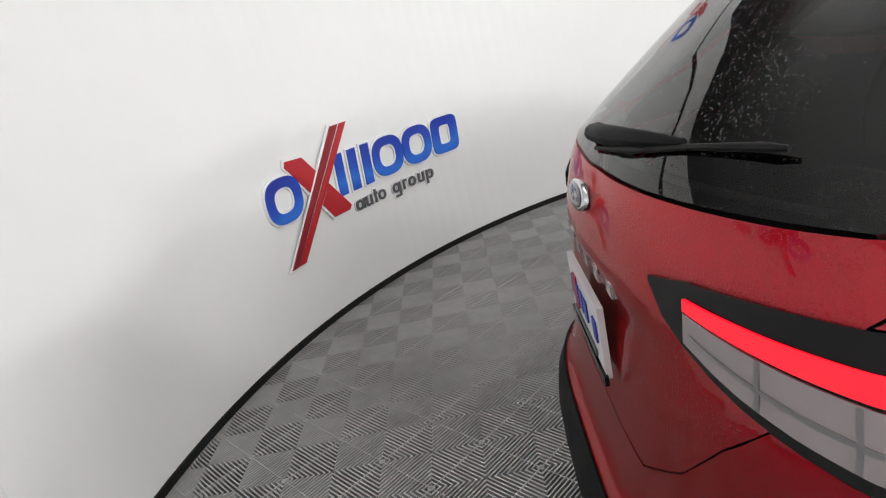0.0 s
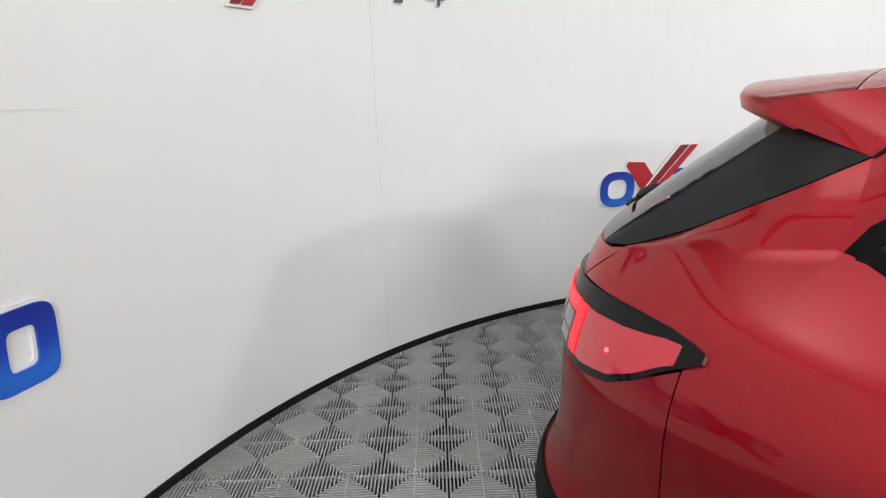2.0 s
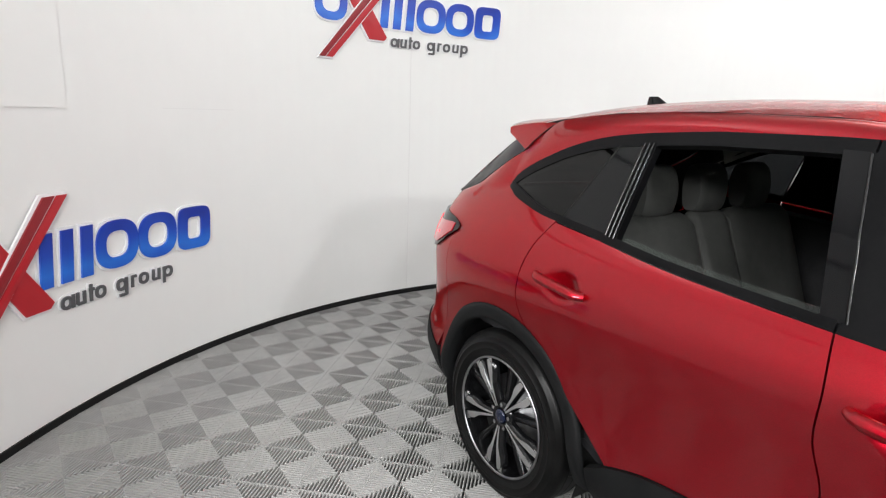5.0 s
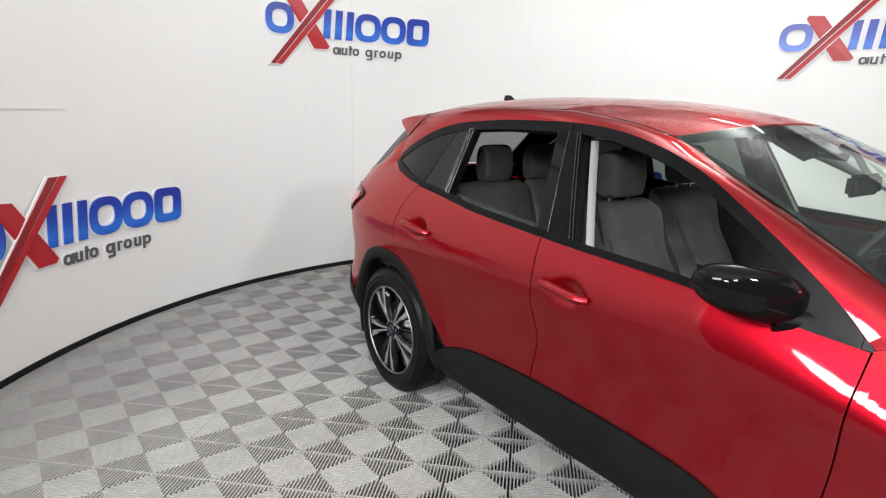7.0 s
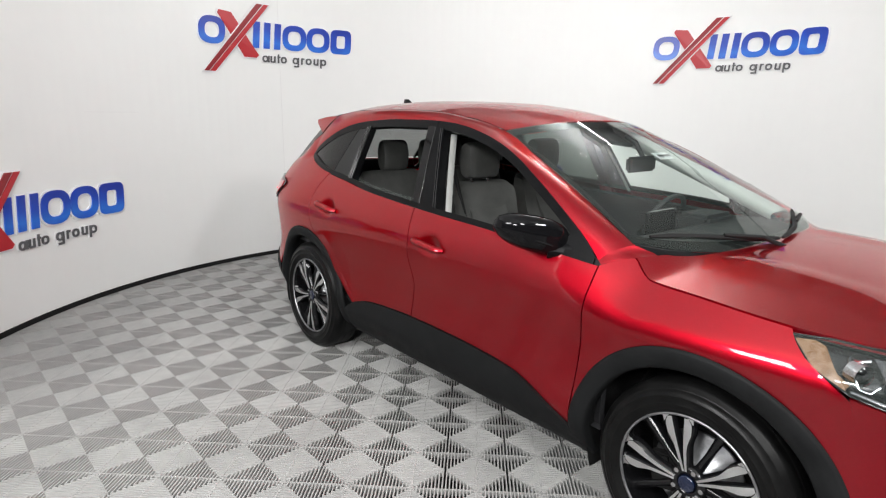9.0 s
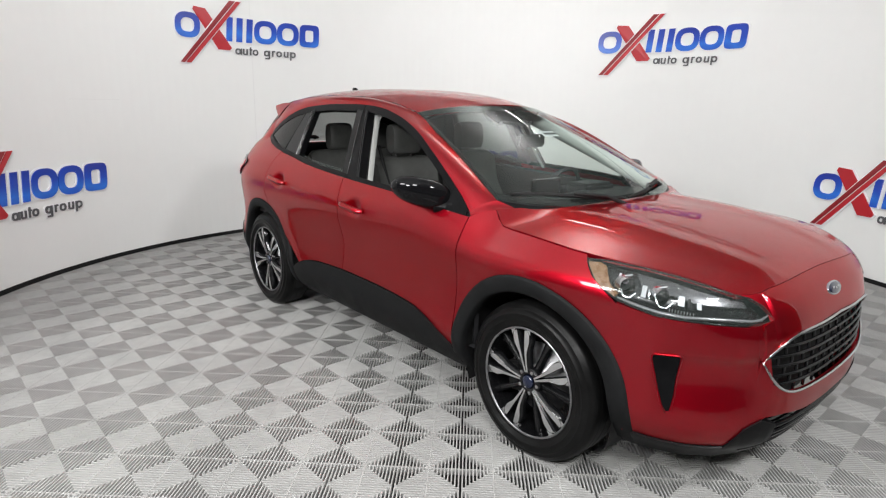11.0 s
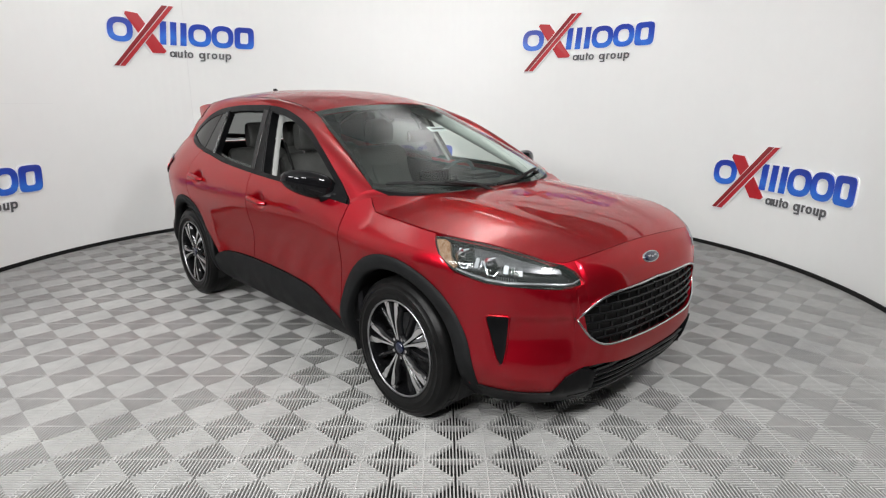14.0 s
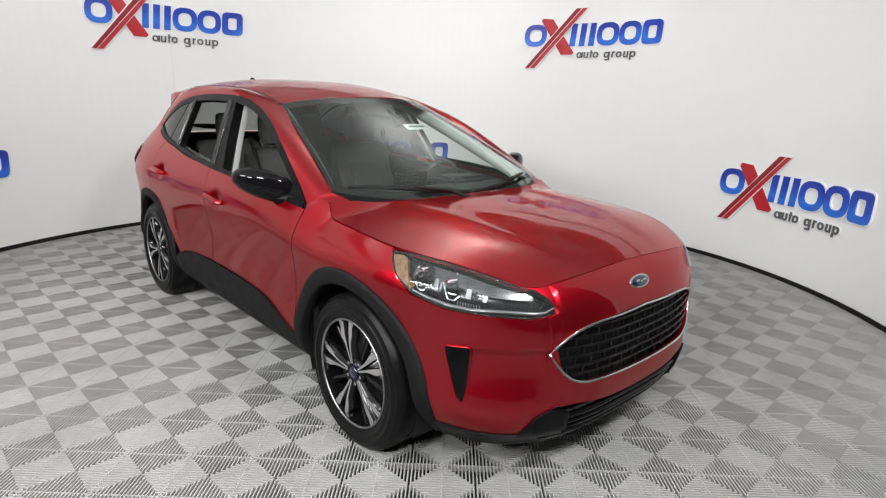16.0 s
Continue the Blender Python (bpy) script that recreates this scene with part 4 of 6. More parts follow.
for s in (-1, 1):
    seam = [(-1.578, 0.621, 1.435), (-1.545, 0.610, 1.470), (-1.512, 0.594, 1.504), (-1.482, 0.577, 1.532), (-1.455, 0.562, 1.552)]
    top = curve3([seam[-1], (-1.56, 0.559, 1.550), (-1.67, 0.556, 1.540), (-1.778, 0.547, 1.524)])
    line = curve3(seam)
    tip = Vector((-1.776, 0.549, 1.499))
    rows = []
    for i in range(11):
        u = i / 10
        low_p = line(0.0).lerp(tip, u)
        col = []
        for k in range(7):
            q = k / 6
            edge_p = line(q)
            p = low_p.lerp(top(u), q) + (edge_p - line(0.0).lerp(line(1.0), q)) * (1 - u) + Vector((-0.1, 0.7, 0.3)) * 0.012 * q * (1 - q) * (1 - u)
            col.append(Vector((p.x, p.y * s, p.z)))
        rows.append(col)
    Mesh().sheet(rows, 0.02, Vector((0, s, 0.3))).make("spoiler_end", M_RED, car)
    Mesh().tube([Vector((p[0], (p[1] + 0.0015) * s, p[2])) for p in seam], 0.0022, 6).make("spoiler_seam", M_BLACK, car)

# shark fin aerial
rows = []
for i in range(9):
    q = i / 8
    L, w, h = 0.165 * (1 - q) + 0.05 * q, 0.036 * (1 - q) + 0.008 * q, 0.062 * q
    x0 = -1.475 + 0.022 * q * q * 0
    rows.append([Vector((x0 + L * 0.5 * (1 - math.cos(2 * math.pi * k / 16)) + 0.012 * q, w * math.sin(2 * math.pi * k / 16), 1.618 + h)) for k in range(17)])
m = Mesh().grid(rows)
m.poly(rows[-1][:-1])
m.make("aerial", M_GLOSSBLACK, car, "black shark fin aerial")
# ---- car: windows and trim ----
def gpanel(name, xs, zlo, zhi, s, material, off, parent, label="", thick=0.012, nz=5):
    rows = []
    for x in xs:
        a, b = zlo(x), zhi(x)
        row = []
        for k in range(nz + 1):
            p = glass_side(x, a + (b - a) * k / nz)
            row.append(Vector((p.x, (p.y + off) * s, p.z)))
        rows.append(row)
    return Mesh().sheet(rows, thick, Vector((0, s, 0.3))).make(name, material, parent, label)


def span(a, b, n):
    return [a + (b - a) * i / n for i in range(n + 1)]


for s in (-1, 1):
    fd, rd = doors[True, s], doors[False, s]
    gpanel("belt_strip", span(-1.565, -0.21, 24), lambda x: BELT(x) - 0.004, lambda x: min(BELT(x) + 0.022 + 0.022 * (1 - smooth01(-1.56, -1.25, x)), dlo_z(-x)), s, M_FRAME, 0.013, rd, "black belt strip")
    gpanel("belt_strip", span(-0.2, 0.90, 24), lambda x: BELT(x) - 0.004, lambda x: min(BELT(x) + 0.022, dlo_z(-x)), s, M_FRAME, 0.020, fd, "black belt strip")
    gpanel("window_frame", span(-0.26, 0.885, 40), lambda x: max(BELT(x) + 0.01, dlo_z(-x) - 0.040), lambda x: dlo_z(-x), s, M_FRAME, 0.006, fd, "black window frame", 0.03)
    gpanel("window_frame", span(-1.583, -0.266, 48), lambda x: max(BELT(x) + 0.006, dlo_z(-x) - 0.042), lambda x: dlo_z(-x), s, M_FRAME, 0.006, rd, "black window frame", 0.03)
    gpanel("mirror_sail", span(0.76, 0.932, 10), lambda x: BELT(x) - 0.006, lambda x: max(dlo_z(-x) - 0.002, BELT(x) + 0.010), s, M_FRAME, 0.009, fd, "black corner panel behind the mirror", 0.02)
    # centre pillar: one black cover on each door
    for name, lo0, lo1, hi0, hi1, par in (("pillar_cover", -0.250, -0.193, -0.335, -0.271, rd), ("pillar_cover", -0.187, -0.046, -0.265, -0.200, fd)):
        rows = []
        for i in range(6):
            t = i / 5
            col = []
            for k in range(10):
                q = k / 9
                x = (lo0 + (lo1 - lo0) * t) * (1 - q) + (hi0 + (hi1 - hi0) * t) * q
                z = BELT(x) + 0.015 + (dlo_z(-x) - 0.03 - BELT(x) - 0.015) * q
                p = glass_side(x, z)
                col.append(Vector((p.x, (p.y + 0.010) * s, p.z)))
            rows.append(col)
        Mesh().sheet(rows, 0.05, Vector((0, s, 0.2))).make(name, M_GLOSSBLACK if par is rd else M_FRAME, par)
    # rear window channel, fixed plate and quarter glass
    rows = []
    for i in range(4):
        t = i / 3
        col = []
        for k in range(10):
            q = k / 9
            x = -0.955 + 0.045 * t + 0.02 * q
            z = BELT(x) + 0.01 + (dlo_z(-x) - 0.03 - BELT(x) - 0.01) * q
            p = glass_side(x, z)
            col.append(Vector((p.x, (p.y + 0.012 * (1 - abs(2 * t - 1) * 0.4)) * s, p.z)))
        rows.append(col)
    Mesh().sheet(rows, 0.04, Vector((0, s, 0.2))).make("window_channel", M_FRAME, rd)
    for lo_x, hi_x, d, par in ((-0.952, -0.934, 0.014, rd), (-0.930, -0.912, 0.018, rd), (-0.915, -0.897, 0.015, rd), (-0.052, -0.206, 0.014, fd), (-0.068, -0.220, 0.014, fd), (-0.188, -0.268, 0.012, rd)):
        line = []
        for q in span(0, 1, 8):
            x = lo_x + (hi_x - lo_x) * q
            z = BELT(x) + 0.018 + (dlo_z(-x) - 0.034 - BELT(x) - 0.018) * q
            p = glass_side(x, z)
            line.append(Vector((p.x, (p.y + d) * s, p.z)))
        Mesh().tube(line, 0.0035, 6).make("window_seal", M_SEAL, par, "wet black window seal")
    for name, x0, x1, x2, x3, material, off, par, label in (("fixed_plate", -1.182, -0.957, -1.036, -0.937, M_PLATEBLACK, 0.003, rd, "black fixed window plate"),):
        rows = []
        for i in range(7):
            t = i / 6
            col = []
            for k in range(10):
                q = k / 9
                x = (x0 + (x1 - x0) * t) * (1 - q) + (x2 + (x3 - x2) * t) * q
                z = BELT(x) + 0.012 + (dlo_z(-x) - 0.035 - BELT(x) - 0.012) * q
                p = glass_side(x, z)
                col.append(Vector((p.x, (p.y + off) * s, p.z)))
            rows.append(col)
        Mesh().sheet(rows, 0.012, Vector((0, s, 0.2))).make(name, material, par, label)
    rows = []
    for i in range(22):
        t = i / 21
        col = []
        for k in range(10):
            q = k / 9
            x = (-1.578 + (-1.188 + 1.578) * t) * (1 - q) + (-1.578 + (-1.042 + 1.578) * t) * q
            z0, z1 = min(BELT(x) + 0.010, dlo_z(-x) - 0.004), max(dlo_z(-x) - 0.03, BELT(x) + 0.012)
            p = glass_side(x, z0 + (z1 - z0) * q)
            col.append(Vector((p.x, (p.y + 0.002) * s, p.z)))
        rows.append(col)
    Mesh().sheet(rows, 0.006, Vector((0, s, 0.2))).make("quarter_window", M_QGLASS, car, "dark tinted quarter window")
    a, b = glass_side(-1.185, BELT(-1.185) + 0.012), glass_side(-1.039, dlo_z(1.039) - 0.035)
    Mesh().tube([Vector((p.x, (p.y + 0.003) * s, p.z)) for p in (a.lerp(b, q) for q in (0, 0.25, 0.5, 0.75, 1))], 0.004, 6).make("window_seal", M_BLACK, rd)
    if s > 0:
        gpanel("raised_pane", span(-0.93, -0.28, 14), lambda x: BELT(x) - 0.04, lambda x: dlo_z(-x) - 0.02, s, M_SHADEGLASS, -0.012, rd, "closed tinted window pane", 0.004)
    gpanel("lowered_pane", span(-0.90, -0.24, 10), lambda x: BELT(x) + 0.0, lambda x: BELT(x) + 0.03, s, M_GLASS, -0.012, rd, "lowered window pane", 0.004)
    # door handles with their cups
    for x0, x1, z0, z1, par in ((-0.125, 0.105, 0.970, 0.950, fd), (-1.155, -0.915, 1.026, 1.004, rd)):
        m = Mesh()
        pts, rad = [], []
        for i in range(13):
            t = i / 12
            x, z = x0 + (x1 - x0) * t, z0 + (z1 - z0) * t
            p = skin(sx(x, z)[0], z)
            pts.append(Vector((x, (p.y + 0.022 * min(1.0, 9 * t, 9 * (1 - t)) + 0.004) * s, z)))
            rad.append(0.013 + 0.0055 * min(1.0, 6 * t, 6 * (1 - t)))
        m.tube(pts, rad, 10)
        m.make("door_handle", M_RED, par, "red door handle")
    # wing mirror
    c = Vector((0.655, 0.927, 1.129))
    rows = []
    for i in range(13):
        v = -math.pi / 2 + math.pi * i / 12
        row = []
        for k in range(25):
            a = 2 * math.pi * k / 24
            cx, cy, cz = math.cos(v) * math.cos(a), math.cos(v) * math.sin(a), math.sin(v)
            f = lambda q, e: math.copysign(abs(q) ** e, q)
            x, y, z = 0.080 * f(cx, 0.75), 0.128 * f(cy, 0.8), 0.075 * f(cz, 0.8)
            z += 0.36 * y if z < 0 else 0.20 * y
            row.append(Vector((c.x + x - 0.475 * y, (c.y + y) * s, c.z + z)))
        rows.append(row)
    mirror = Mesh().grid(rows).make("wing_mirror", M_GLOSSBLACK, fd, "glossy black wing mirror")
    rows = [[Vector((c.x - 0.0815 - 0.475 * y, (c.y + y) * s, c.z + z + 0.36 * y)) for z in (-0.035, 0.04)] for y in (-0.07, 0.07)]
    Mesh().grid(rows).make("mirror_glass", M_CHROME, mirror)
    m = Mesh()
    m.tube([Vector((0.70, 0.875 * s, 1.068)), Vector((0.745, 0.835 * s, 1.062)), Vector((0.79, 0.80 * s, 1.066))], [0.040, 0.034, 0.038], 12)
    m.make("mirror_arm", M_FRAME, mirror)
    line = [Vector((c.x + 0.0815 * math.sin(math.pi * t) ** 0.5 * 0.92 - 0.475 * (0.118 - 0.236 * t), (c.y + 0.118 - 0.236 * t) * s, c.z - 0.028 + 0.36 * (0.118 - 0.236 * t))) for t in span(0.04, 0.96, 16)]
    Mesh().tube(line, 0.004, 6).make("mirror_trim", M_CLAD, mirror)
    # cladding along the sill and round the wheels
    panel("sill_cladding", [(-0.86, 0.275), (0.0, 0.275), (0.905, 0.275)], [(x, clad(x)) for x in span(-0.86, 0.905, 40)], M_CLAD, "black plastic sill cladding", 0.012, 0.03, 0.05, 8, sides=(s,))
    for wx, far in ((-WX, 0.0), (WX, 0.013)):
        rows = []
        for i in range(49):
            a = radians(-14 + 208 * i / 48) if wx > 0 else radians(-10 + 192 * i / 48)
            row = []
            for r, d in ((0.415, -0.035), (0.416, 0.006), (0.425, 0.014), (0.47 + far, 0.014), (0.4815 + far, 0.006), (0.482 + far, -0.006)):
                x, z = wx + r * math.cos(a), WZ + r * math.sin(a)
                p = skin(*sx(x, max(z, 0.2)))
                row.append(Vector((x, (p.y + d) * s, z)))
            rows.append(row)
        Mesh().grid(rows).make("wheel_arch", M_CLAD, car, "black plastic wheel arch trim")
        rows = []
        for i in range(25):
            a = radians(-20 + 220 * i / 24)
            rows.append([Vector((wx + 0.43 * math.cos(a), y * s, WZ + 0.43 * math.sin(a))) for y in (0.845, 0.75, 0.60, 0.50)])
        m = Mesh().grid(rows)
        m.poly([r[-1] for r in rows])
        m.make("arch_liner", M_BLACK, car)

# ---- car: lamps ----
def lamp_rows(lower, upper, off, s, inset=0.0, nz=6):
    lo = [(u, z + inset) for u, z in lower]
    up = [(u, z - inset) for u, z in upper]
    return skin_rows(lo, up, s, off, 0.025, nz)


hl_low = [sx(1.602, 0.972), sx(1.68, 0.905), sx(1.776, 0.857), sx(1.91, 0.822), sx(2.013, 0.816), sy(0.576, 0.803), sy(0.505, 0.818)]
hl_up = [sx(1.602, 0.978), sx(1.70, 0.984), sx(1.82, 0.976), sx(1.935, 0.957), sx(2.02, 0.934), sy(0.565, 0.893), sy(0.53, 0.866), sy(0.505, 0.822)]
for s in (-1, 1):
    headlight = Mesh().grid(lamp_rows(hl_low, hl_up, -0.05, s)).make("headlight", M_HOUSING, car, "clear headlight with an amber corner")
    Mesh().sheet(lamp_rows(hl_low, hl_up, 0.003, s), 0.012, Vector((0.5, s, 0.3))).make("lens", M_LENS, headlight).visible_shadow = False
    rows = lamp_rows(hl_low, hl_up, -0.006, s, 0.0)
    edge_lo, edge_hi = [r[0] for r in rows], [r[-1] for r in rows]
    Mesh().tube(edge_lo, [0.004 - 0.0035 * (k / (len(edge_lo) - 1)) ** 4 for k in range(len(edge_lo))], 6).make("lamp_bezel", M_GLOSSBLACK, headlight)
    Mesh().tube(edge_hi, [0.0035 - 0.003 * (k / (len(edge_hi) - 1)) ** 4 for k in range(len(edge_hi))], 6).make("lamp_bezel", M_GLOSSBLACK, headlight)
    am_lo = [sx(1.612, 0.966), sx(1.64, 0.942), sx(1.68, 0.911), sx(1.74, 0.877), sx(1.765, 0.867)]
    am_up = [sx(1.612, 0.972), sx(1.66, 0.976), sx(1.69, 0.966), sx(1.725, 0.922), sx(1.765, 0.871)]
    Mesh().sheet(skin_rows(am_lo, am_up, s, -0.010, 0.02, 4), 0.02, Vector((0, s, 0.3))).make("amber_reflector", M_AMBER, headlight, "pale amber side reflector")
    inward = Vector((0.86, 0.5 * s, -0.05)).normalized()
    for x, z, r in ((1.815, 0.905, 0.030), (1.935, 0.884, 0.028)):
        p = skin(*sx(x, z))
        c = Vector((p.x, p.y * s, p.z)) - inward * 0.034
        pod = Mesh().tube([c - inward * 0.03, c + inward * 0.006], [r * 1.15, r * 1.05], 20, False).make("projector", M_CHROME, headlight, "chrome ringed lamp projector")
        Mesh().tube([c + inward * 0.004, c + inward * 0.014, c + inward * 0.020], [r * 0.95, r * 0.65, 0.002], 20, False).make("projector_lens", M_GLOSSBLACK, pod)
        # bright angled bracket round each projector
        side = Vector((-0.5 * s * s, 0.86 * s, 0)).normalized() * -s
        for path, thick in ((((-1.5, 1.5), (-1.7, 0.4), (-0.6, -1.3), (0.5, -1.45)), 0.0028), (((-1.5, 1.5), (-0.5, 1.75)), 0.0045), (((0.5, -1.45), (1.2, -0.6)), 0.0028)):
            line = []
            for a, b in path:
                q = skin(*sx(x + a * r * 0.72, z + b * r * 0.78))
                line.append(Vector((q.x, q.y * s, q.z)) - inward * 0.012)
            Mesh().tube(line, thick, 6).make("bracket", M_BRIGHT, headlight, "bright angled lamp bracket")
    # bright facets of the reflector between and beside the projectors
    for x, z, w, h, lean in ((1.775, 0.928, 0.014, 0.030, 0.010), (1.868, 0.898, 0.012, 0.036, -0.008), (1.892, 0.890, 0.011, 0.030, 0.012), (1.985, 0.880, 0.014, 0.030, -0.010), (2.012, 0.872, 0.012, 0.026, 0.010), (2.036, 0.866, 0.010, 0.020, -0.006)):
        quad = []
        for a, b, d in ((-w, -h, 0.016), (w, -h, 0.016 + lean), (w * 0.4, h, 0.024 + lean), (-w * 1.4, h, 0.024)):
            q = skin(*sx(x + a * 0.5, z + b * 0.5))
            quad.append(Vector((q.x, q.y * s, q.z)) - inward * d)
        Mesh().sheet([[quad[0], quad[1]], [quad[3], quad[2]]], 0.003, inward).make("reflector_facet", M_BRIGHT, headlight, "bright reflector facet")
    # ribbed strip below the projectors and the pale light strip along the lower edge
    for k in range(9):
        q = skin(*sx(1.955 + 0.0085 * k, 0.845 - 0.0012 * k))
        Mesh().tube([Vector((q.x - 0.012, (q.y - 0.012) * s, q.z + 0.008)), Vector((q.x - 0.012, (q.y - 0.012) * s, q.z - 0.010))], 0.0028, 5).make("strip_rib", M_BRIGHT, headlight)
    blade = [skin(*q) for q in (sx(1.78, 0.866), sx(1.85, 0.849), sx(1.92, 0.834), sx(2.0, 0.826), sy(0.60, 0.817), sy(0.56, 0.818), sy(0.525, 0.832))]
    Mesh().tube([Vector((p.x - 0.006, (p.y - 0.006) * s, p.z)) for p in blade], [0.004, 0.006, 0.007, 0.007, 0.007, 0.006, 0.003], 8).make("light_strip", M_STRIP, headlight, "pale grey light strip")
    shelf = skin_rows([sx(1.80, 0.925), sx(1.92, 0.915), sx(2.02, 0.885), sy(0.575, 0.868)], [sx(1.80, 0.966), sx(1.92, 0.952), sx(2.02, 0.925), sy(0.575, 0.892)], s, -0.028, 0.03, 3)
    Mesh().grid(shelf).make("lamp_shelf", M_REFLECTOR, headlight, "grey inner shelf of the lamp")

tl_low = [sx(-1.738, 1.076), sx(-1.765, 1.062), sx(-1.815, 1.037), sx(-1.87, 1.0), sx(-1.94, 0.964), sx(-2.03, 0.945), sy(0.655, 0.955, False), sy(0.597, 0.968, False), sy(0.53, 0.986, False), sy(0.486, 1.0, False), sy(0.428, 1.022, False), sy(0.382, 1.047, False), sy(0.34, 1.086, False)]
tl_up = [sx(-1.738, 1.090), sx(-1.765, 1.101), sx(-1.82, 1.112), sx(-1.945, 1.117), sx(-2.06, 1.116), sy(0.61, 1.113, False), sy(0.56, 1.113, False), sy(0.50, 1.111, False), sy(0.41, 1.105, False), sy(0.34, 1.092, False)]


def between(q0, q1, u0, u1, off, s, nz=4):
    """A strip of the rear lamp between two shares of its height."""
    lo, up = chain(tl_low), chain(tl_up)
    us = list(np.linspace(u0, u1, 30))
    a = [(u, float(np.interp(u, *lo) * (1 - q0) + np.interp(u, *up) * q0)) for u in us]
    b = [(u, float(np.interp(u, *lo) * (1 - q1) + np.interp(u, *up) * q1)) for u in us]
    return skin_rows(a, b, s, off, 0.03, nz)


u_tip, u_in, u_cor = sx(-1.738, 1.086)[0], max(tl_low[-1][0], tl_up[-1][0]), sx(-2.05, 1.0)[0]
for s in (-1, 1):
    lamp = Mesh().sheet(skin_rows(tl_low, tl_up, s, 0.010, 0.025, 8), 0.03, Vector((-0.4, s, 0.1))).make("tail_light", M_GLOSSBLACK, car, "lit red and clear tail light in a black frame")
    Mesh().sheet(between(0.12, 0.76, u_tip - 0.045, u_cor, 0.014, s), 0.008, Vector((-0.4, s, 0.1))).make("side_lens", M_TAIL, lamp, "red side lens")
    Mesh().sheet(between(0.12, 0.56, u_cor - 0.06, u_in + 0.05, 0.014, s), 0.008, Vector((-1, 0.1 * s, 0.1))).make("clear_lens", M_TAILCLEAR, lamp, "clear reversing lens")
    Mesh().sheet(between(0.59, 0.77, u_cor - 0.045, u_in + 0.05, 0.015, s), 0.008, Vector((-1, 0.1 * s, 0.1))).make("light_bar", M_TAILBAR, lamp, "glowing red light bar")
    Mesh().sheet(between(0.12, 0.76, u_cor - 0.004, u_cor - 0.045, 0.0155, s), 0.006, Vector((-0.6, 0.6 * s, 0.1))).make("light_bar", M_TAILBAR, lamp, "glowing red light bar")
    p = skin(*sx(-1.95, 1.03))
    c = Vector((p.x - 0.004, (p.y + 0.014) * s, p.z))
    Mesh().tube([c, c + Vector((-0.001, 0.005 * s, 0))], [0.006, 0.003], 8).make("led", M_LED, lamp, "bright red diode")
    for q in (0.3, 0.65):
        u = u_cor - 0.06 + (u_in + 0.11 - u_cor) * q
        Mesh().sheet(between(0.13, 0.55, u, u - 0.005, 0.0155, s), 0.004, Vector((-1, 0.1 * s, 0.1))).make("lens_rib", M_RIB, lamp)
    Mesh().sheet(between(0.29, 0.33, u_cor - 0.065, u_in + 0.06, 0.0155, s), 0.004, Vector((-1, 0.1 * s, 0.1))).make("lens_rib", M_RIB, lamp)

# number plate, lettering bars and rear wiper
PZ = 0.072
plate = Mesh().box((-2.330, -0.155, 0.735 + PZ), (-2.318, 0.155, 0.885 + PZ)).make("number_plate", M_PLATE, car, "white dealer plate with coloured bars")
for y in (-0.105, -0.06, -0.015, 0.03, 0.115):
    Mesh().box((-2.334, -y - 0.015, 0.80 + PZ), (-2.3305, -y + 0.015, 0.845 + PZ)).make("plate_bar", M_BLUE, plate)
Mesh().box((-2.3345, 0.055, 0.785 + PZ), (-2.3305, 0.09, 0.86 + PZ)).make("plate_cross", M_SRED, plate)
Mesh().box((-2.3345, -0.10, 0.755 + PZ), (-2.3305, 0.12, 0.768 + PZ)).make("plate_line", M_SGREY, plate)
Mesh().box((-2.3355, -0.165, 0.725 + PZ), (-2.327, 0.165, 0.745 + PZ)).make("plate_frame", M_GLOSSBLACK, plate)
for i in range(6):
    y = -0.19 + 0.076 * i
    p = skin(*sy(abs(y), 1.01, False))
    Mesh().box((p.x - 0.005, y - 0.019, 0.996), (p.x + 0.01, y + 0.019, 1.026)).make("lettering_bar", M_CHROME, tailgate, bevel=0.002)


def on_rear_glass(y, z, lift):
    p = skin(*sy(abs(y), 1.196, False))
    k = (z - 1.196) / (1.513 - 1.196)
    return Vector((p.x + (-1.865 - p.x) * k - lift, y, z + lift * 0.6))


wiper = Mesh().tube([on_rear_glass(0.05, 1.228, 0.0), on_rear_glass(0.05, 1.228, 0.016)], 0.020, 12).make("rear_wiper", M_BLACK, car, "black rear wiper with a broad arm")
Mesh().tube([on_rear_glass(0.09, 1.224, 0.008), on_rear_glass(0.06, 1.226, 0.014), on_rear_glass(-0.06, 1.234, 0.016), on_rear_glass(-0.18, 1.244, 0.013), on_rear_glass(-0.27, 1.252, 0.008)], [0.007, 0.018, 0.020, 0.015, 0.006], 10).make("wiper_arm", M_CLAD, wiper)
Mesh().tube([on_rear_glass(0.0, 1.212, 0.005), on_rear_glass(-0.14, 1.228, 0.006), on_rear_glass(-0.28, 1.248, 0.006), on_rear_glass(-0.41, 1.260, 0.007), on_rear_glass(-0.44, 1.262, 0.005)], [0.004, 0.008, 0.005, 0.007, 0.004], 8).make("wiper_blade", M_BLACK, wiper)

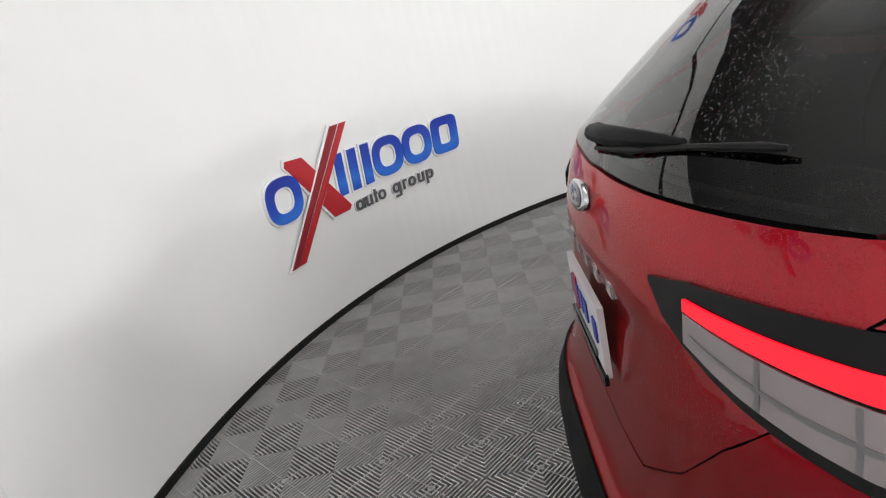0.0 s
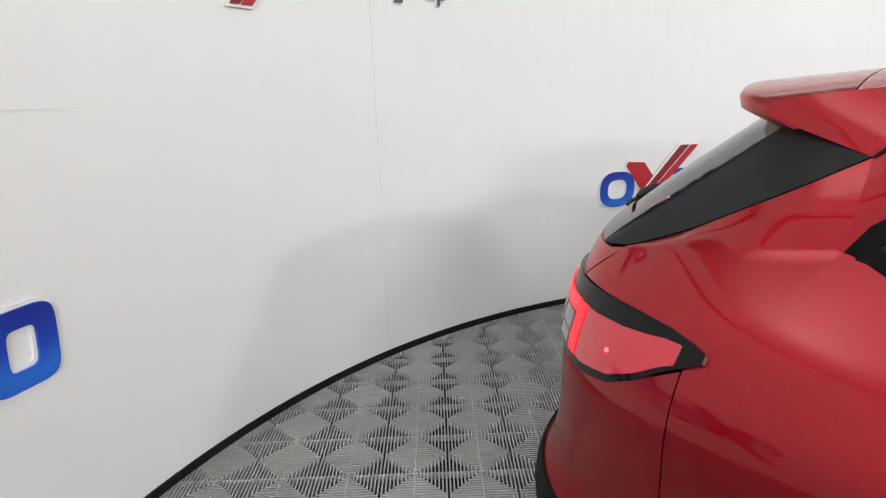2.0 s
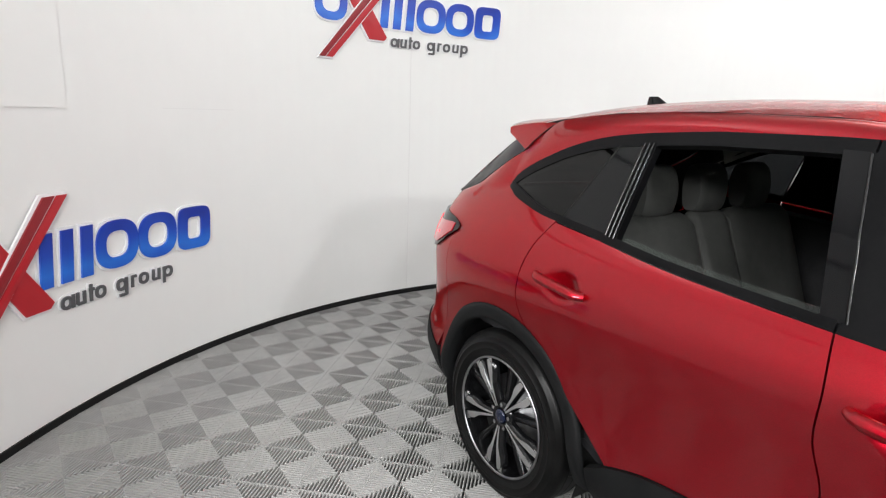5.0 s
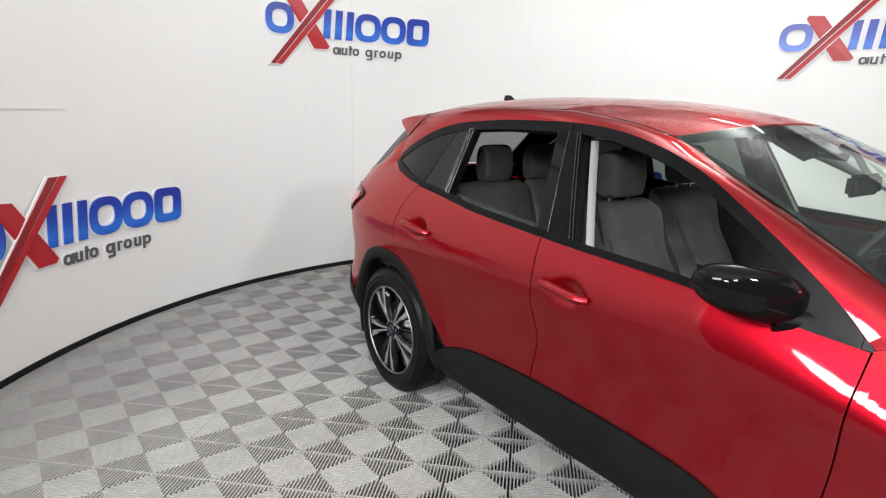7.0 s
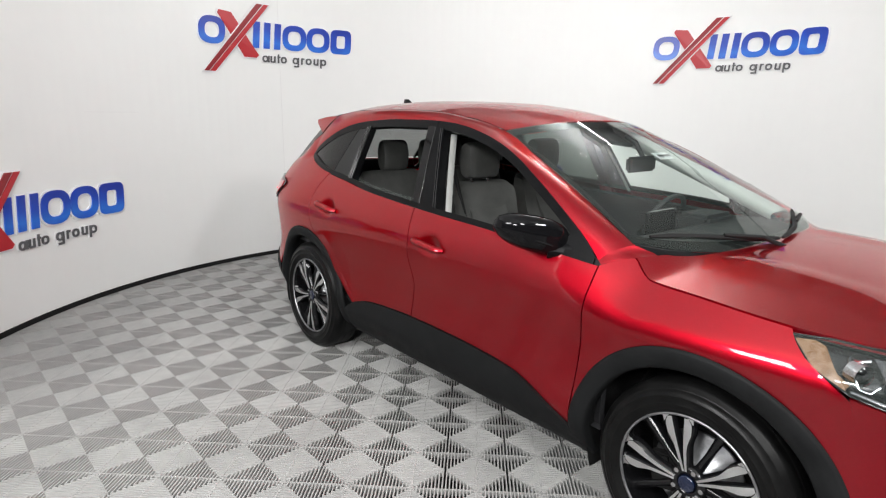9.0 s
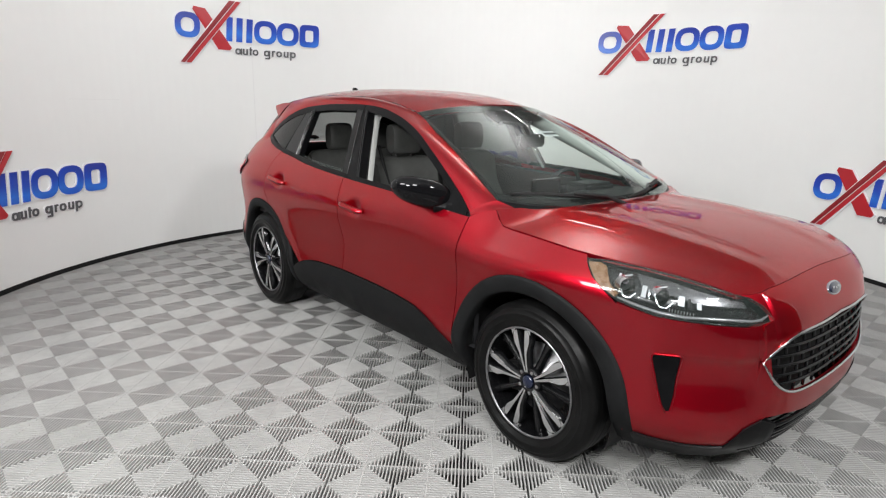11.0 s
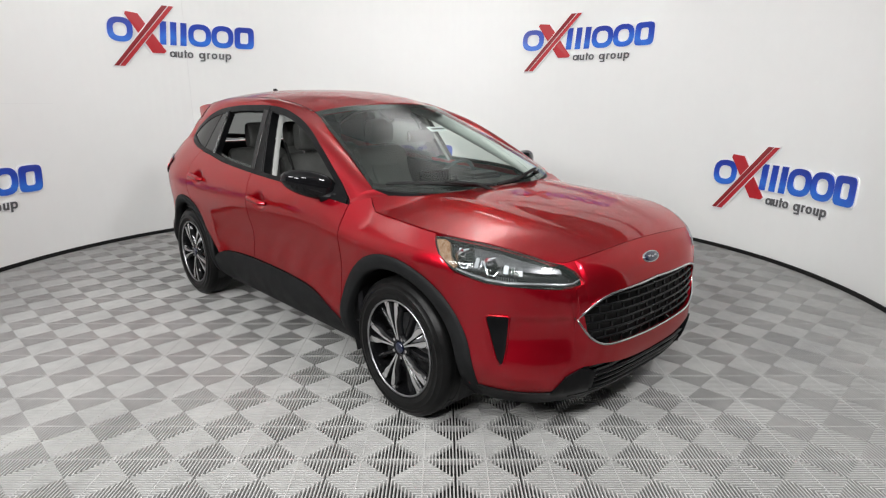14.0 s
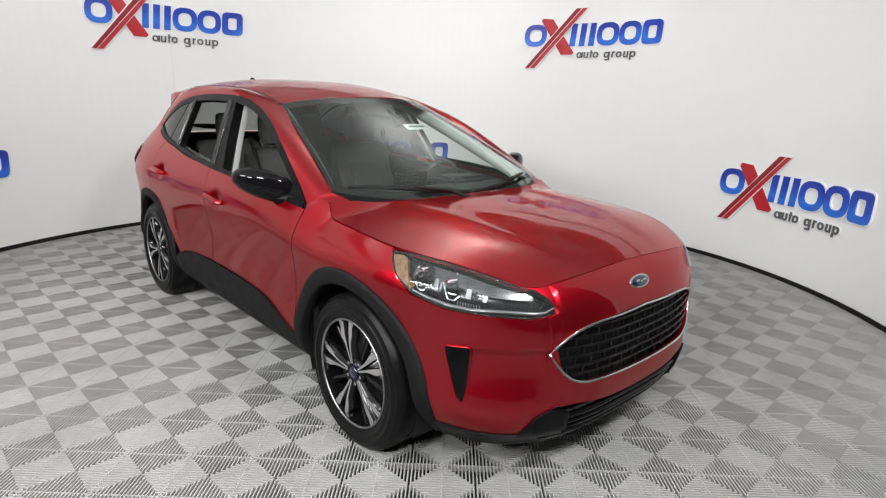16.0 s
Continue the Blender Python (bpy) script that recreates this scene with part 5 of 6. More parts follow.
# cowl and front wipers
rows = []
for i in range(-16, 17):
    t, s = abs(i) / 16, 1 if i >= 0 else -1
    a = curve3(ws_low)(t)
    v = min(1.0, a.y / 0.756)
    e = skin(*sx(1.037, HOODZ(1.037)))
    hx, hz = 1.20 + (e.x - 1.20) * v ** 2.2, 1.092 + (e.z - 1.092) * v ** 2.4
    rows.append([Vector((a.x + 0.0, a.y * s, a.z - 0.006)), Vector(((a.x + hx) / 2 + 0.03, a.y * s, min(a.z, hz) - 0.02)), Vector((hx + 0.06, a.y * s, hz - 0.03))])
Mesh().grid(rows).make("cowl", M_FRAME, car, "black plastic cowl")
for y0, y1, x0 in ((-0.66, -0.05, 1.10), (-0.02, 0.58, 1.235)):
    a = curve3(ws_low)
    b = curve3(ws_top)
    line = []
    for k in range(9):
        y = y0 + (y1 - y0) * k / 8
        t = min(1.0, abs(y) / 0.735)
        p = a(t ** 1.0).lerp(b(t), 0.022 + 0.02 * math.sin(math.pi * k / 8))
        p.y = y
        line.append(p + Vector((0.014, 0, 0.016)))
    front_wiper = Mesh().tube(line, [0.006] + [0.011] * 7 + [0.006], 8).make("front_wiper", M_BLACK, car, "black windscreen wiper")
    end = line[-1] + Vector((0.045, -0.03, -0.03))
    Mesh().tube([end, line[6] + Vector((0.03, 0, 0.012)), line[4] + Vector((0.008, 0, 0.012))], [0.012, 0.009, 0.007], 8).make("wiper_arm", M_BLACK, front_wiper)

# ---- car: wheels ----
def make_wheel():
    wheel = new("wheel")
    wheel.parent = car
    wheel["label"] = "black and machined alloy wheel"
    I = Matrix.Identity(4)
    prof = [(0.247, 0.085), (0.2535, 0.099), (0.2585, 0.1035), (0.2620, 0.1025), (0.2655, 0.1065), (0.285, 0.1125), (0.2865, 0.1140), (0.2885, 0.1128), (0.312, 0.1110), (0.3135, 0.1122), (0.3165, 0.1095), (0.335, 0.0985), (0.3365, 0.0990), (0.339, 0.0955), (0.352, 0.088), (0.360, 0.078)]
    prof += [(0.364, d) for d in (0.06, 0.03, -0.03, -0.06)]
    prof += [(0.360, -0.078), (0.335, -0.098), (0.30, -0.11), (0.265, -0.105), (0.25, -0.085)]
    tyre = Mesh().lathe(prof, I, 72).make("tyre", M_TYRE, wheel, "black rubber tyre")
    groove = Mesh()
    for d in (-0.043, 0.0, 0.043):
        groove.lathe([(0.3652, d - 0.004), (0.3645, d), (0.3652, d + 0.004)], I, 72)
    groove.make("tread_groove", M_BLACK, tyre)
    rim = Mesh().lathe([(0.2535, 0.098), (0.2525, 0.103), (0.249, 0.102), (0.246, 0.094), (0.244, 0.07), (0.237, 0.02), (0.232, -0.09)], I, 72).make("rim", M_RIMBLACK, wheel)
    Mesh().lathe([(0.2545, 0.0985), (0.2530, 0.1045), (0.2465, 0.1030), (0.2450, 0.098)], I, 72).make("rim_edge", M_STEEL, rim, "thin machined rim edge")
    Mesh().lathe([(0.165, 0.0), (0.165, 0.012), (0.07, 0.012), (0.07, 0.03), (0.001, 0.03)], I, 40).make("brake_disc", M_STEEL, wheel)
    Mesh().lathe([(0.064, 0.06), (0.062, 0.083), (0.035, 0.088), (0.034, 0.082), (0.001, 0.082)], I, 36).make("hub", M_RIMBLACK, rim)
    Mesh().lathe([(0.030, 0.082), (0.029, 0.091), (0.024, 0.093), (0.001, 0.0935)], I, 24).make("hub_cap", M_BADGE, rim)
    for k in range(5):
        a = radians(90 + 36 + 72 * k)
        c = Vector((0.052 * math.cos(a), 0.086, 0.052 * math.sin(a)))
        Mesh().tube([c - Vector((0, 0.012, 0)), c + Vector((0, 0.003, 0))], 0.009, 6).make("wheel_nut", M_CHROME, rim)
    for k in range(5):
        base = radians(90 + 72 * k)
        # black web between the pair of spokes
        for sgn in (-1, 1):
            def P(r, w, h, sgn=sgn, base=base):
                d = Vector((math.cos(base), 0, math.sin(base)))
                t = Vector((-math.sin(base), 0, math.cos(base))) * sgn
                y = 0.088 + 0.007 * math.sin(math.pi * (r - 0.04) / 0.22)
                return d * math.sqrt(max(0.0, r * r - w * w)) + t * w + Vector((0, y + h, 0))
            face = Mesh()
            body = Mesh()
            rows_f, rows_b = [], []
            slot = interp([(0.045, 0.0010), (0.10, 0.0055), (0.15, 0.0115), (0.238, 0.0235)])
            leg = interp([(0.045, 0.0075), (0.10, 0.0105), (0.135, 0.0125), (0.165, 0.0205), (0.185, 0.0265), (0.205, 0.0275), (0.224, 0.0250), (0.238, 0.0150)])
            for i in range(15):
                r = 0.045 + (0.238 - 0.045) * i / 14
                w0, w1 = slot(r), slot(r) + leg(r)
                rows_f.append([P(r, w0, 0.0015), P(r, w1, 0.0015)])
                rows_b.append([P(r, w0 - 0.001, -0.035), P(r, w0 - 0.001, 0.0), P(r, w1 + 0.002, 0.0), P(r, w1 + 0.006, -0.035)])
            body.grid(rows_b)
            spoke = body.make("spoke", M_RIMBLACK, rim)
            face.grid(rows_f)
            face.make("spoke_face", M_RIM, spoke, "machined spoke face")
            # machined tabs that run from the rim to the spoke
            Mesh().grid([[P(0.2465, 0.027, 0.003), P(0.2465, 0.066, 0.003)], [P(0.236, 0.0425, 0.002), P(0.240, 0.056, 0.002)], [P(0.222, 0.0515, 0.001), P(0.224, 0.0545, 0.001)]]).make("rim_tab", M_RIM, spoke, "machined tab at the rim")
            Mesh().grid([[P(0.238, 0.020, -0.03), P(0.238, 0.020, -0.001), P(0.238, 0.044, -0.001), P(0.238, 0.050, -0.03)], [P(0.2475, 0.018, -0.03), P(0.2475, 0.018, 0.0), P(0.2475, 0.064, 0.0), P(0.2475, 0.068, -0.03)]]).make("spoke_root", M_RIMBLACK, spoke)
        # thin black spoke between pairs
        a = base + radians(36)
        d, t = Vector((math.cos(a), 0, math.sin(a))), Vector((-math.sin(a), 0, math.cos(a)))
        Mesh().grid([[d * r - t * w + Vector((0, 0.03, 0)), d * r - t * w + Vector((0, 0.066, 0)), d * r + t * w + Vector((0, 0.066, 0)), d * r + t * w + Vector((0, 0.03, 0))] for r, w in ((0.05, 0.014), (0.13, 0.010), (0.248, 0.016))]).make("inner_spoke", M_RIMBLACK, rim)
    Mesh().box((0.075, 0.0, -0.07), (0.165, 0.05, 0.07)).make("brake_caliper", M_BLACK, wheel, bevel=0.01)
    return wheel


wheel0 = make_wheel()
FACE = 0.775
wheel0.matrix_basis = Matrix.Translation((WX, -FACE, WZ)) @ Matrix.Rotation(math.pi, 4, "Z") @ Matrix.Rotation(radians(13), 4, "Y")
for x, s, turn in ((-WX, -1, 31), (WX, 1, 10), (-WX, 1, 50)):
    copy_thing(wheel0, Matrix.Translation((x, s * FACE, WZ)) @ Matrix.Rotation(math.pi if s < 0 else 0, 4, "Z") @ Matrix.Rotation(radians(turn), 4, "Y"))

# ---- car: inside ----
Mesh().box((-2.05, -0.56, 0.20), (2.02, 0.56, 0.36)).make("underbody", M_BLACK, car)
Mesh().box((-0.88, -0.80, 0.24), (0.88, 0.80, 0.37)).make("floor_pan", M_TRIM, car)
Mesh().box((1.08, -0.55, 0.36), (2.02, 0.55, 0.88)).make("engine_block", M_BLACK, car)
Mesh().box((-2.14, -0.52, 0.36), (-1.35, 0.52, 0.86)).make("boot_lining", M_TRIM, car)
for s in (-1, 1):
    rows = skin_rows([(-1.2, 0.62), (-1.0, 0.5), (-0.8, 0.36), (0.8, 0.36), (0.98, 0.36)], [(x, BELT(x) - 0.012) for x in span(-1.2, 0.9, 12)] + [(0.98, 1.03)], s, -0.075, 0.08, 6)
    Mesh().sheet(rows, 0.03, Vector((0, -s, 0))).make("door_lining", M_TRIM, car)
    # light pillar trim inside
    rows = [[Vector((p.x, (p.y - d) * s, p.z)) for d in (0.045, 0.075)] for p in (glass_side(-0.015 - 0.16 * q, 1.10 + 0.38 * q) for q in span(0, 1, 10))]
    rows2 = [[r[0] + Vector((-0.014, 0.0, 0)), r[0], r[1]] for r in rows]
    Mesh().grid(rows2).make("pillar_lining", M_PILLAR, car, "light grey pillar lining")
for s in (-1, 1):
    Mesh().grid(skin_rows([sx(-2.0, 0.70), sx(-1.5, 0.70), (-0.98, 0.60)], [sx(-2.0, 1.08), sx(-1.75, 1.09), sx(-1.58, 1.25), (-1.2, 1.185), (-0.98, 1.165)], s, -0.06, 0.08, 6)).make("quarter_lining", M_TRIM, car)
    rows = []
    for x in span(0.10, -1.45, 20):
        g = glass_side(x, dlo_z(-x))
        yd = d_y(-x) - 0.02
        rows.append([Vector((x, yd * s, roof_z(x) - 0.081)), Vector((x, (yd + g.y) / 2 * s, (roof_z(x) - 0.081 + g.z) / 2 + 0.006)), Vector((x, (g.y - 0.016) * s, g.z - 0.034))])
    Mesh().grid(rows).make("headliner_edge", M_LIGHTTRIM, car, "light grey edge of the headliner")
rows = [[Vector((x, yd * v, roof_z(x) - 0.045 - 0.035 * abs(v) ** 2.5)) for v in span(-1, 1, 12)] for x, yd in ((x, d_y(-x) - 0.02) for x in span(0.08, -1.7, 14))]
Mesh().grid(rows).make("headliner", M_LIGHTTRIM, car, "light grey headliner")
# lining of the tailgate below its window
rows = [[Vector((x + 0.50 * y * y, y, z)) for x, z in ((-2.20, 0.80), (-2.235, 1.05), (-2.215, 1.13), (-2.19, 1.18), (-2.2, 1.189), (-2.228, 1.189))] for y in span(-0.48, 0.48, 16)]
Mesh().grid(rows).make("tailgate_lining", M_TRIM, car, "black tailgate lining")
# dashboard
prof = [(1.16, 1.055), (0.95, 1.075), (0.78, 1.065), (0.70, 1.03), (0.665, 0.95), (0.70, 0.80), (0.80, 0.62), (0.85, 0.45)]
rows = [[Vector((x + 0.08 * (abs(y) / 0.7) ** 2 * -1 + (0.0 if x > 0.9 else 0.0), y, z - 0.015 * (abs(y) / 0.7) ** 2)) for x, z in prof] for y in span(-0.72, 0.72, 18)]
dash = Mesh().grid(rows).make("dashboard", M_TRIM, car, "dark grey dashboard")
Mesh().box((0.66, -0.12, 1.02), (0.69, 0.12, 1.14)).make("screen", M_GLOSSBLACK, dash, bevel=0.006)
Mesh().box((0.62, 0.24, 1.03), (0.80, 0.52, 1.10)).make("instrument_hood", M_TRIM, dash, bevel=0.02)
# steering wheel
mw = Matrix.Translation((0.46, 0.38, 1.0)) @ Matrix.Rotation(radians(-65), 4, "Y")
ring = [mw @ Vector((0.182 * math.cos(a), 0.182 * math.sin(a), 0)) for a in span(0, 2 * math.pi, 36)]
steering = Mesh().tube(ring, 0.014, 8, False).make("steering_wheel", M_TRIM, car, "black steering wheel")
Mesh().box((-0.06, -0.075, -0.02), (0.06, 0.075, 0.02), mw).make("wheel_pad", M_TRIM, steering, bevel=0.015)
for q in ((0, 0.17), (0, -0.17), (-0.17, 0)):
    Mesh().tube([mw @ Vector((q[0] * 0.3, q[1] * 0.3, 0)), mw @ Vector((q[0], q[1], 0))], 0.012, 6).make("wheel_spoke", M_TRIM, steering)
# rear-view mirror and sticker
rv = Mesh().box((0.52, -0.115, 1.315), (0.556, 0.115, 1.392)).make("rear_view_mirror", M_TRIM, car, "black rear view mirror", bevel=0.012)
Mesh().tube([(0.545, 0.0, 1.39), (0.50, 0.0, 1.455), (0.44, 0, 1.485)], 0.012, 8).make("mirror_stalk", M_TRIM, rv)
a, b = curve3(ws_low), curve3(ws_top)
rows = []
for y in span(-0.13, 0.13, 8):
    t = abs(y) / 0.735
    rows.append([Vector((p.x, y, p.z)) + Vector((-0.02 - h, 0, -0.018 - h)) for p, h in ((a(t).lerp(b(t), q) + Vector((0.012, 0, 0.018)) * 4 * q * (1 - q), h) for q, h in ((0.99, 0.0), (0.95, 0.02), (0.84, 0.025), (0.79 + 0.3 * abs(y), 0.0)))])
Mesh().sheet(rows, 0.02, Vector((0.5, 0, 0.8))).make("sensor_cover", M_TRIM, car, "black sensor cover behind the windscreen")
a, b = curve3(ws_low), curve3(ws_top)
rows = []
for y in (0.005, 0.08, 0.155):
    t = abs(y) / 0.735
    rows.append([Vector((p.x, y, p.z)) + Vector((-0.012, 0, -0.012)) for p in (a(t).lerp(b(t), q) + Vector((0.012, 0, 0.018)) * 4 * q * (1 - q) for q in (0.625, 0.685))])
sticker = Mesh().grid(rows).make("paper_sticker", M_PLATE, windscreen, "white paper sticker with a dark bar")
rows = [[p.lerp(q, 0.35) + Vector((0.002, 0, 0.002)), p.lerp(q, 0.65) + Vector((0.002, 0, 0.002))] for p, q in rows]
Mesh().grid([[r[0].lerp(rows[-1][0], 0.15), r[1].lerp(rows[-1][1], 0.15)] for r in rows[:-1]] + [rows[-1]]).make("sticker_bar", M_SGREY, sticker)


def cushion(w, prof, y, e=0.32, n=12):
    """A padded shape: a closed side profile, swept across and rounded off at its sides."""
    rows = []
    cx, cz = sum(p[0] for p in prof) / len(prof), sum(p[1] for p in prof) / len(prof)
    for i in range(n + 1):
        t = -1 + 2 * i / n
        k = (1 - abs(t) ** 4) ** e if abs(t) < 1 else 0.0
        k = 0.55 + 0.45 * k if abs(t) < 1 else 0.45
        rows.append([Vector((cx + (p[0] - cx) * (0.6 + 0.4 * k), y + w * t * (0.94 + 0.06 * k), cz + (p[1] - cz) * (0.8 + 0.2 * k))) for p in prof + prof[:1]])
    m = Mesh().grid(rows)
    m.poly(rows[0][:-1], False)
    m.poly(rows[-1][:-1], False)
    return m


def rounded(pts, k=4):
    """A closed side profile with its corners rounded."""
    v = [Vector((a, 0, b)) for a, b in pts]
    out = []
    n = len(v)
    for i in range(n):
        p0, p1, p2, p3 = v[i - 1], v[i], v[(i + 1) % n], v[(i + 2) % n]
        for j in range(k):
            t = j / k
            q = 0.5 * (2 * p1 + (p2 - p0) * t + (2 * p0 - 5 * p1 + 4 * p2 - p3) * t * t + (3 * p1 - p0 - 3 * p2 + p3) * t ** 3)
            out.append((q.x, q.z))
    return out


def seat(x, y, w, lean, name, label):
    s = new(name)
    s.parent = car
    s["label"] = label
    base = rounded([(x - 0.02, 0.50), (x + 0.25, 0.52), (x + 0.50, 0.58), (x + 0.54, 0.66), (x + 0.46, 0.70), (x + 0.2, 0.66), (x + 0.0, 0.64)])
    cushion(w, base, y).make("seat_cushion", M_CLOTH, s)
    bx = x - 0.02
    back = rounded([(bx + 0.06, 0.62), (bx + 0.04, 0.80), (bx - 0.02 - lean * 0.5, 1.0), (bx - lean, 1.17), (bx - 0.05 - lean, 1.215), (bx - 0.11 - lean, 1.19), (bx - 0.14 - lean * 0.6, 0.95), (bx - 0.10, 0.62)])
    cushion(w, back, y).make("backrest", M_CLOTH, s)
    inner = rounded([(bx + 0.075, 0.70), (bx + 0.05, 0.85), (bx - 0.005 - lean * 0.55, 1.02), (bx - 0.025 - lean * 0.8, 1.10), (bx - 0.05 - lean * 0.5, 0.98), (bx + 0.0, 0.72)])
    cushion(w * 0.58, inner, y).make("back_insert", M_CLOTH, s)
    hx = bx - 0.05 - lean
    head = rounded([(hx + 0.045, 1.245), (hx + 0.06, 1.33), (hx + 0.045, 1.41), (hx + 0.0, 1.435), (hx - 0.05, 1.41), (hx - 0.06, 1.32), (hx - 0.035, 1.245)])
    cushion(w * 0.46, head, y, 0.6).make("headrest", M_CLOTH, s)
    for d in (-0.06, 0.06):
        Mesh().tube([(hx, y + d, 1.17), (hx, y + d, 1.27)], 0.007, 8).make("headrest_post", M_CHROME, s)
    return s


for x, y in ((-0.02, -0.38), (-0.22, 0.38)):
    seat(x, y, 0.245, 0.14, "front_seat", "grey cloth front seat with a headrest")
bench = new("rear_bench")
bench.parent = car
bench["label"] = "grey cloth rear bench seat"
cushion(0.62, rounded([(-0.92, 0.50), (-0.5, 0.56), (-0.38, 0.64), (-0.44, 0.70), (-0.7, 0.66), (-0.92, 0.64)]), 0).make("seat_cushion", M_CLOTH, bench)
for y, w in ((-0.37, 0.25), (0.0, 0.115), (0.37, 0.25)):
    cushion(w, rounded([(-0.88, 0.62), (-0.94, 0.85), (-1.05, 1.13), (-1.09, 1.20), (-1.15, 1.185), (-1.16, 0.95), (-1.07, 0.62)]), y).make("backrest", M_CLOTH, bench)
for y in (-0.34, 0.0, 0.34):
    cushion(0.10, rounded([(-1.09, 1.21), (-1.07, 1.29), (-1.085, 1.37), (-1.12, 1.405), (-1.16, 1.39), (-1.18, 1.31), (-1.16, 1.21)]), y, 0.7).make("headrest", M_CLOTH, bench)
    for d in (-0.04, 0.04):
        Mesh().tube([(-1.125, y + d, 1.15), (-1.125, y + d, 1.24)], 0.006, 8).make("headrest_post", M_CHROME, bench)
Mesh().box((-1.16, -0.5, 0.60), (-1.13, 0.5, 1.14)).make("bench_back", M_TRIM, bench)
Mesh().tube([(-0.20, 0.60 * -1, 1.30), (-0.16, -0.55, 1.05), (-0.05, -0.5, 0.70)], 0.012, 6).make("seat_belt", M_BLACK, car, "black seat belt")
Mesh().box((-0.15, -0.13, 0.37), (0.65, 0.13, 0.72)).make("centre_console", M_TRIM, car, bevel=0.03)

# ---- signs on the wall ----
def wall_at(angle, s, z, h):
    """A place on the round wall: s metres to the right of the angle, at height z, standing off by h."""
    a = radians(angle) - s / RAD
    return Vector((CX + (RAD - h) * math.cos(a), CY + (RAD - h) * math.sin(a), z))


def ring_shape(cx, cz, a, b, ia, ib, e=2.6, n=40):
    f = lambda q, w: math.copysign(abs(q) ** w, q)
    out, inn = [], []
    for k in range(n):
        t = 2 * math.pi * k / n
        out.append((cx + a * f(math.cos(t), 2 / e) + 0.06 * b * f(math.sin(t), 2 / e), cz + b * f(math.sin(t), 2 / e)))
        inn.append((cx + ia * f(math.cos(t), 2 / e) + 0.06 * ib * f(math.sin(t), 2 / e), cz + ib * f(math.sin(t), 2 / e)))
    return out, inn


